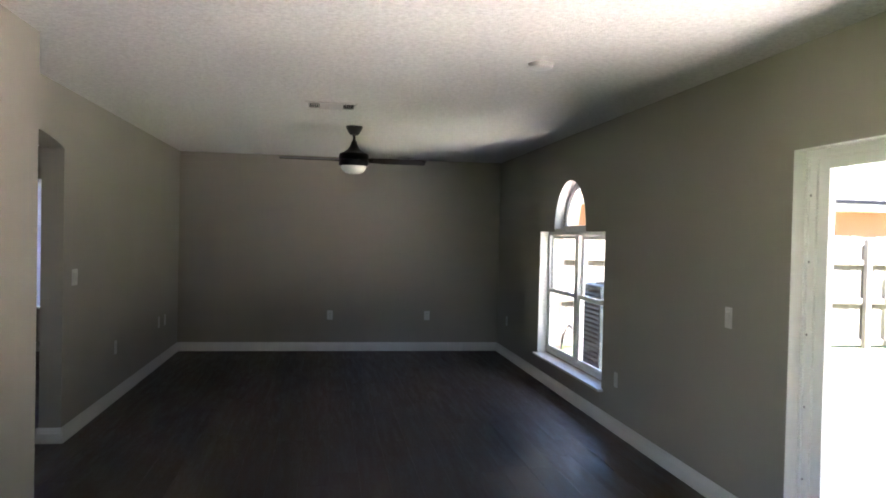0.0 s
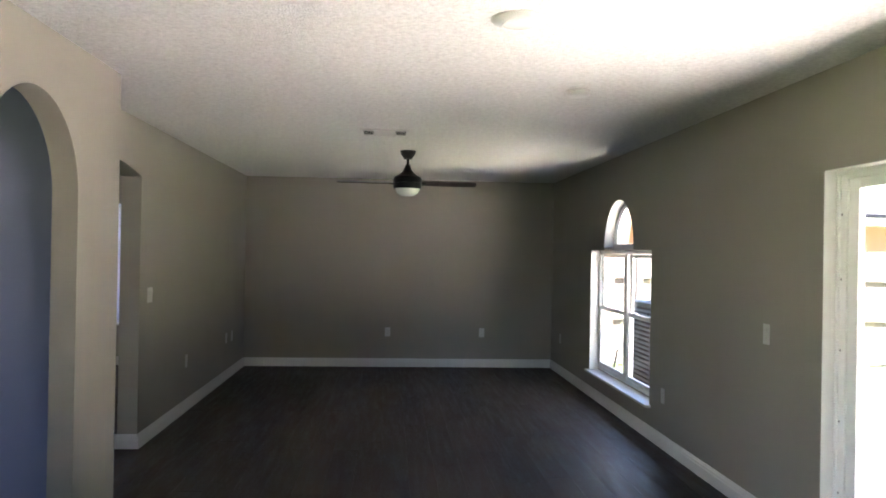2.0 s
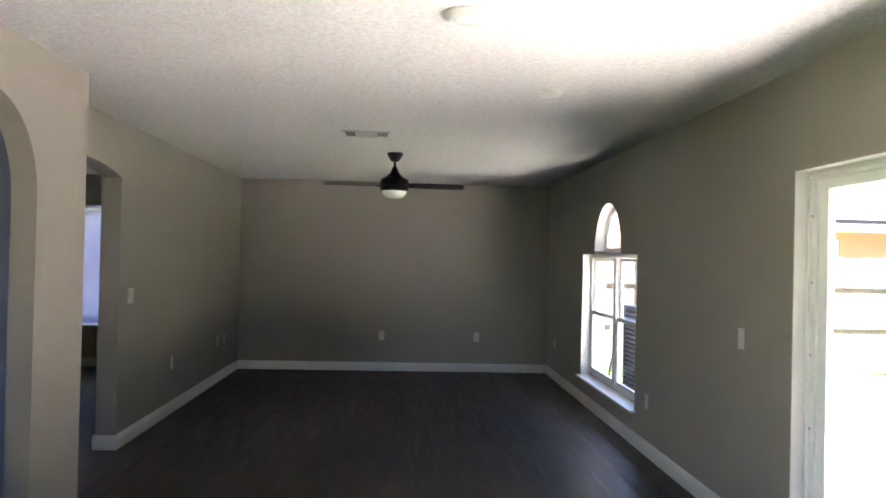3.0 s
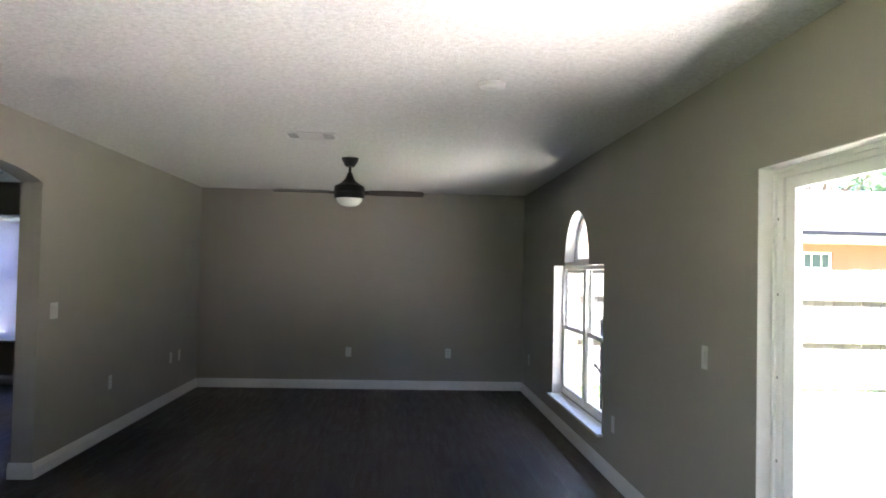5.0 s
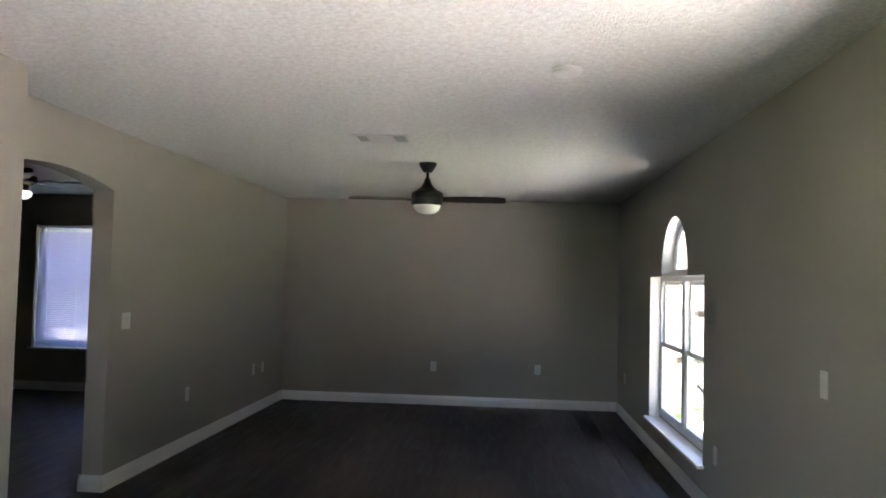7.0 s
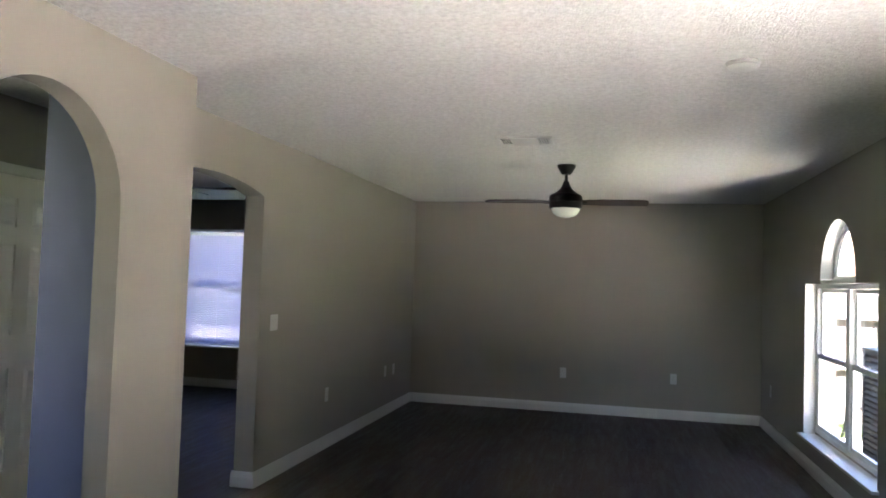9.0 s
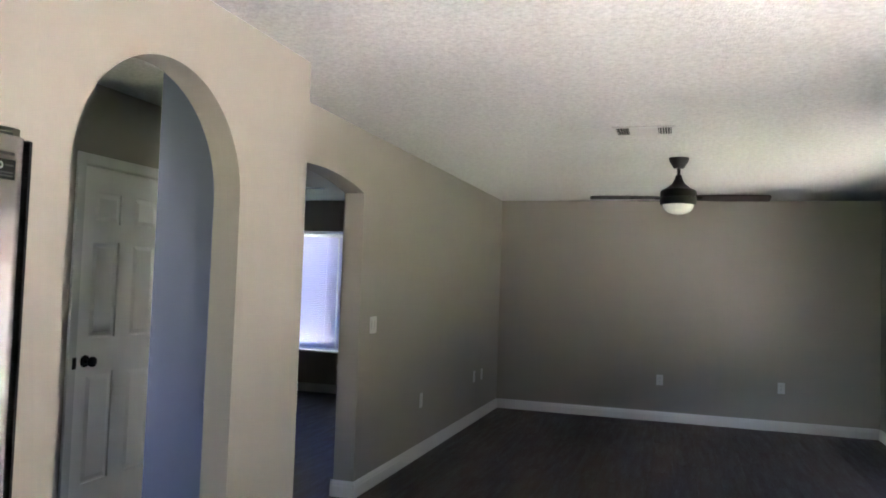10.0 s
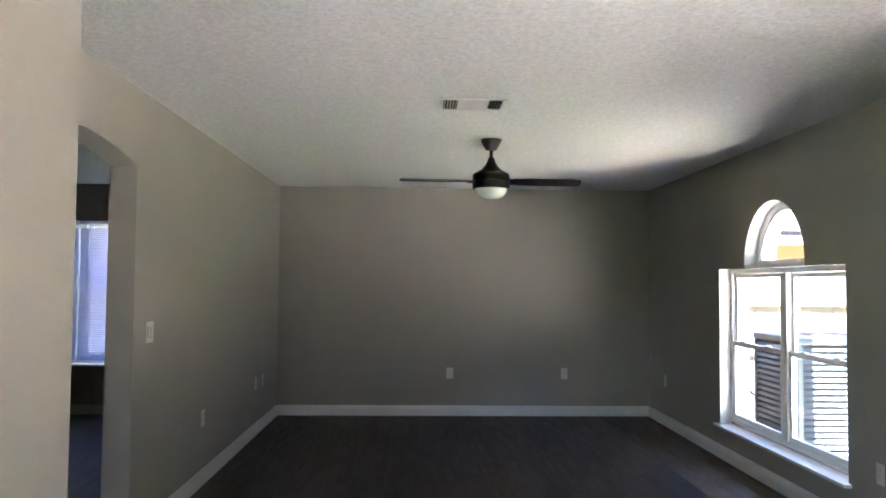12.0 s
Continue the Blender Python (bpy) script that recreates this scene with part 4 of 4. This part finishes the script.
part("gutter", boxed(HX0 - 0.4, HX1 + 0.4, ey - 0.1, ey - 0.005, ez - 0.09, ez + 0.025, bevel=0.01), FASCIA, house, "dark gutter along the eave")
part("fascia", boxed(HX0 - 0.4, HX1 + 0.4, ey - 0.03, ey - 0.002, ez - 0.27, ez - 0.092), TRIM, house, "white fascia board under the gutter")
part("soffit", boxed(HX0 - 0.4, HX1 + 0.4, ey, HY - 0.002, ez - 0.27, ez - 0.23), TRIM, house, "white soffit under the eave")
bm = bmesh.new()
for x in (HX0 + 0.02, HX1 - 0.27):
    prism(bm, [(HY + 0.02, HE), (HY + 9.9, HE), (HY + 5.0, 4.6)], "x", x, x + 0.25)
part("gable", bm, ORANGE_BRICK, house)


# ---- trees and shrubs ----
def leaf_cloud(bm, centre, size, n, leaf, rnd):
    for _ in range(n):
        d = Vector((rnd.gauss(0, 1), rnd.gauss(0, 1), rnd.gauss(0, 1))).normalized() * rnd.uniform(0.35, 1.0)
        c = Vector(centre) + Vector((d.x * size[0], d.y * size[1], d.z * size[2]))
        u = Vector((rnd.gauss(0, 1), rnd.gauss(0, 1), rnd.gauss(0, 0.6))).normalized()
        v = u.orthogonal().normalized()
        s = leaf * rnd.uniform(0.6, 1.3)
        q = [c - u * s, c + v * s * 0.45 + u * s * 0.1, c + u * s, c - v * s * 0.45 + u * s * 0.1]
        vs = [bm.verts.new(p) for p in q]
        bm.faces.new(vs)


def tree(x, y, height, spread, seed, label, leaves=2600, leaf=0.16):
    rnd = random.Random(seed)
    t = thing("tree", label, "tree", (x, y, G), "trees")
    bm = bmesh.new()
    def limb(a, b, r0, r1, k=7):
        d = (b - a).normalized()
        s = d.orthogonal().normalized()
        u = d.cross(s)
        ra = [bm.verts.new(a + r0 * (s * math.cos(q) + u * math.sin(q))) for q in (2 * math.pi * i / k for i in range(k))]
        rb = [bm.verts.new(b + r1 * (s * math.cos(q) + u * math.sin(q))) for q in (2 * math.pi * i / k for i in range(k))]
        for i in range(k):
            bm.faces.new((ra[i], ra[(i + 1) % k], rb[(i + 1) % k], rb[i]))
    top = Vector((rnd.uniform(-0.2, 0.2), rnd.uniform(-0.2, 0.2), height * 0.55))
    limb(Vector((0, 0, -0.1)), top, 0.035 * height, 0.02 * height)
    tips = []
    for i in range(9):
        a = 2 * math.pi * i / 9 + rnd.uniform(-0.3, 0.3)
        s = top * rnd.uniform(0.6, 1.0)
        e = Vector((math.cos(a) * spread * rnd.uniform(0.45, 0.85), math.sin(a) * spread * rnd.uniform(0.45, 0.85), height * rnd.uniform(0.6, 0.95)))
        limb(s, e, 0.013 * height, 0.004 * height)
        tips.append(e)
    part("trunk", bm, BARK, t, smooth=True)
    bm = bmesh.new()
    tips.append(Vector((0, 0, height * 0.92)))
    for e in tips:
        k = rnd.uniform(0.42, 0.6) * spread
        leaf_cloud(bm, e, (k, k, k * 0.75), leaves // len(tips), leaf, rnd)
    part("crown", bm, LEAF, t, "green leafy crown")
    return t


def shrub(x, y, r, h, seed):
    rnd = random.Random(seed)
    t = thing("shrub", "leafy green shrub outside the front-room window", "shrub", (x, y, G), "shrubs")
    bm = tube([(0, 0, 0), (0.03, 0.02, h * 0.5)], 0.03, 6)
    part("stem", bm, BARK, t)
    bm = bmesh.new()
    for i in range(7):
        a = rnd.uniform(0, 6.3)
        leaf_cloud(bm, (math.cos(a) * r * 0.5, math.sin(a) * r * 0.5, h * rnd.uniform(0.3, 0.8)), (r * 0.55, r * 0.55, h * 0.3), 170, 0.07, rnd)
    part("crown", bm, LEAF, t, "green leaves")


for i, (x, y, h, s) in enumerate(((14, 36, 8.5, 3.4), (20.5, 35, 9.5, 3.8), (8.5, 37, 8, 3.2), (27, 37, 9, 3.6), (-9.5, 21, 7.5, 3.0), (-5.2, 24, 8.5, 3.4), (-13, 26, 9, 3.5))):
    tree(x, y, h, s, 40 + i, "leafy green tree beyond the house roof" if x > 0 else "leafy green tree in the front yard", 5200 if x > 0 else 4200)
for i, (x, y, r, h) in enumerate(((-7.6, 12.9, 0.8, 1.5), (-6.9, 13.0, 0.6, 2.0), (-5.3, 12.7, 0.4, 0.8))):
    shrub(x, y, r, h, 70 + i)
rnd = random.Random(5)
bm = bmesh.new()
for _ in range(7000):
    x, y = rnd.uniform(2.5, 7.5), rnd.uniform(10.32, 11.15)
    if 2.8 < x < 3.82 and 7.88 < y < 8.92:
        continue
    hgt, a = rnd.uniform(0.03, 0.09), rnd.uniform(0, 6.3)
    dx_, dy_ = 0.006 * math.cos(a), 0.006 * math.sin(a)
    lx, ly = rnd.uniform(-0.03, 0.03), rnd.uniform(-0.03, 0.03)
    bm.faces.new([bm.verts.new(p) for p in ((x - dx_, y - dy_, G), (x + dx_, y + dy_, G), (x + lx, y + ly, G + hgt))])
tagged(part("grass", bm, GRASS), "short green grass beside the house", "grass", kind="stuff")

# unseen own roof, added so that the sky lights the walls as it should
bm = bmesh.new()
prism(bm, [(XW - 0.6, 2.6), (XO + 0.6, 2.6), (XO + 0.6, 2.72), (-2.0, 4.3), (XW - 0.6, 2.72)], "y", YE - 0.1, YF + 0.6)
prism(bm, [(XNB - 0.4, 2.6), (XO + 0.6, 2.6), (XO + 0.6, 2.72), (0.4, 3.4), (XNB - 0.4, 2.72)], "y", YB - 0.5, YE - 0.102)
structure("roof", bm, ROOF, "unseen shingle roof over the rooms, its overhang blocking high sky", "roof")

# ---- floor planks ----
PW, PL = 0.182, 1.22


def plank_bm(length):
    bm = bmesh.new()
    w, l, e = PW / 2 - 0.0003, length / 2 - 0.0003, 0.0008
    v0 = [bm.verts.new((x, y, -0.005)) for x, y in ((-w, -l), (w, -l), (w, l), (-w, l))]
    v1 = [bm.verts.new((x, y, -0.0006)) for x, y in ((-w, -l), (w, -l), (w, l), (-w, l))]
    v2 = [bm.verts.new((x, y, 0.0)) for x, y in ((-w + e, -l + e), (w - e, -l + e), (w - e, l - e), (-w + e, l - e))]
    bm.faces.new(v2)
    for lo, hi in ((v0, v1), (v1, v2)):
        for i in range(4):
            bm.faces.new((lo[i], lo[(i + 1) % 4], hi[(i + 1) % 4], hi[i]))
    return bm


rest = bmesh.new()
rnd = random.Random(11)
cx = XW + PW / 2
meshes = {}
while cx - PW / 2 < XR:
    south = YB if cx - PW / 2 > XNB - 0.02 else YE + 0.02
    y = south - rnd.uniform(0, PL)
    while y < YF:
        y0_, y1_ = max(y, south), min(y + PL, YF)
        ln = round(y1_ - y0_, 2)
        if ln > 0.05:
            main = cx > XL and y1_ > 2.2
            if main:
                if ln not in meshes:
                    ob = part("plank", plank_bm(ln), PLANK, floor)
                    meshes[ln] = ob.data
                else:
                    ob = new("plank", meshes[ln])
                    ob.parent = floor
                ob.matrix_basis = pose(cx, (y0_ + y1_) / 2, 0)
            else:
                w, e = PW / 2 - 0.0003, 0.0003
                box(rest, cx - w, cx + w, y0_ + e, y1_ - e, -0.005, 0.0)
        y += PL
    cx += PW
tagged(part("plank_rest", rest, PLANK_REST, floor, "dark brown planks of the side rooms"), kind="stuff")
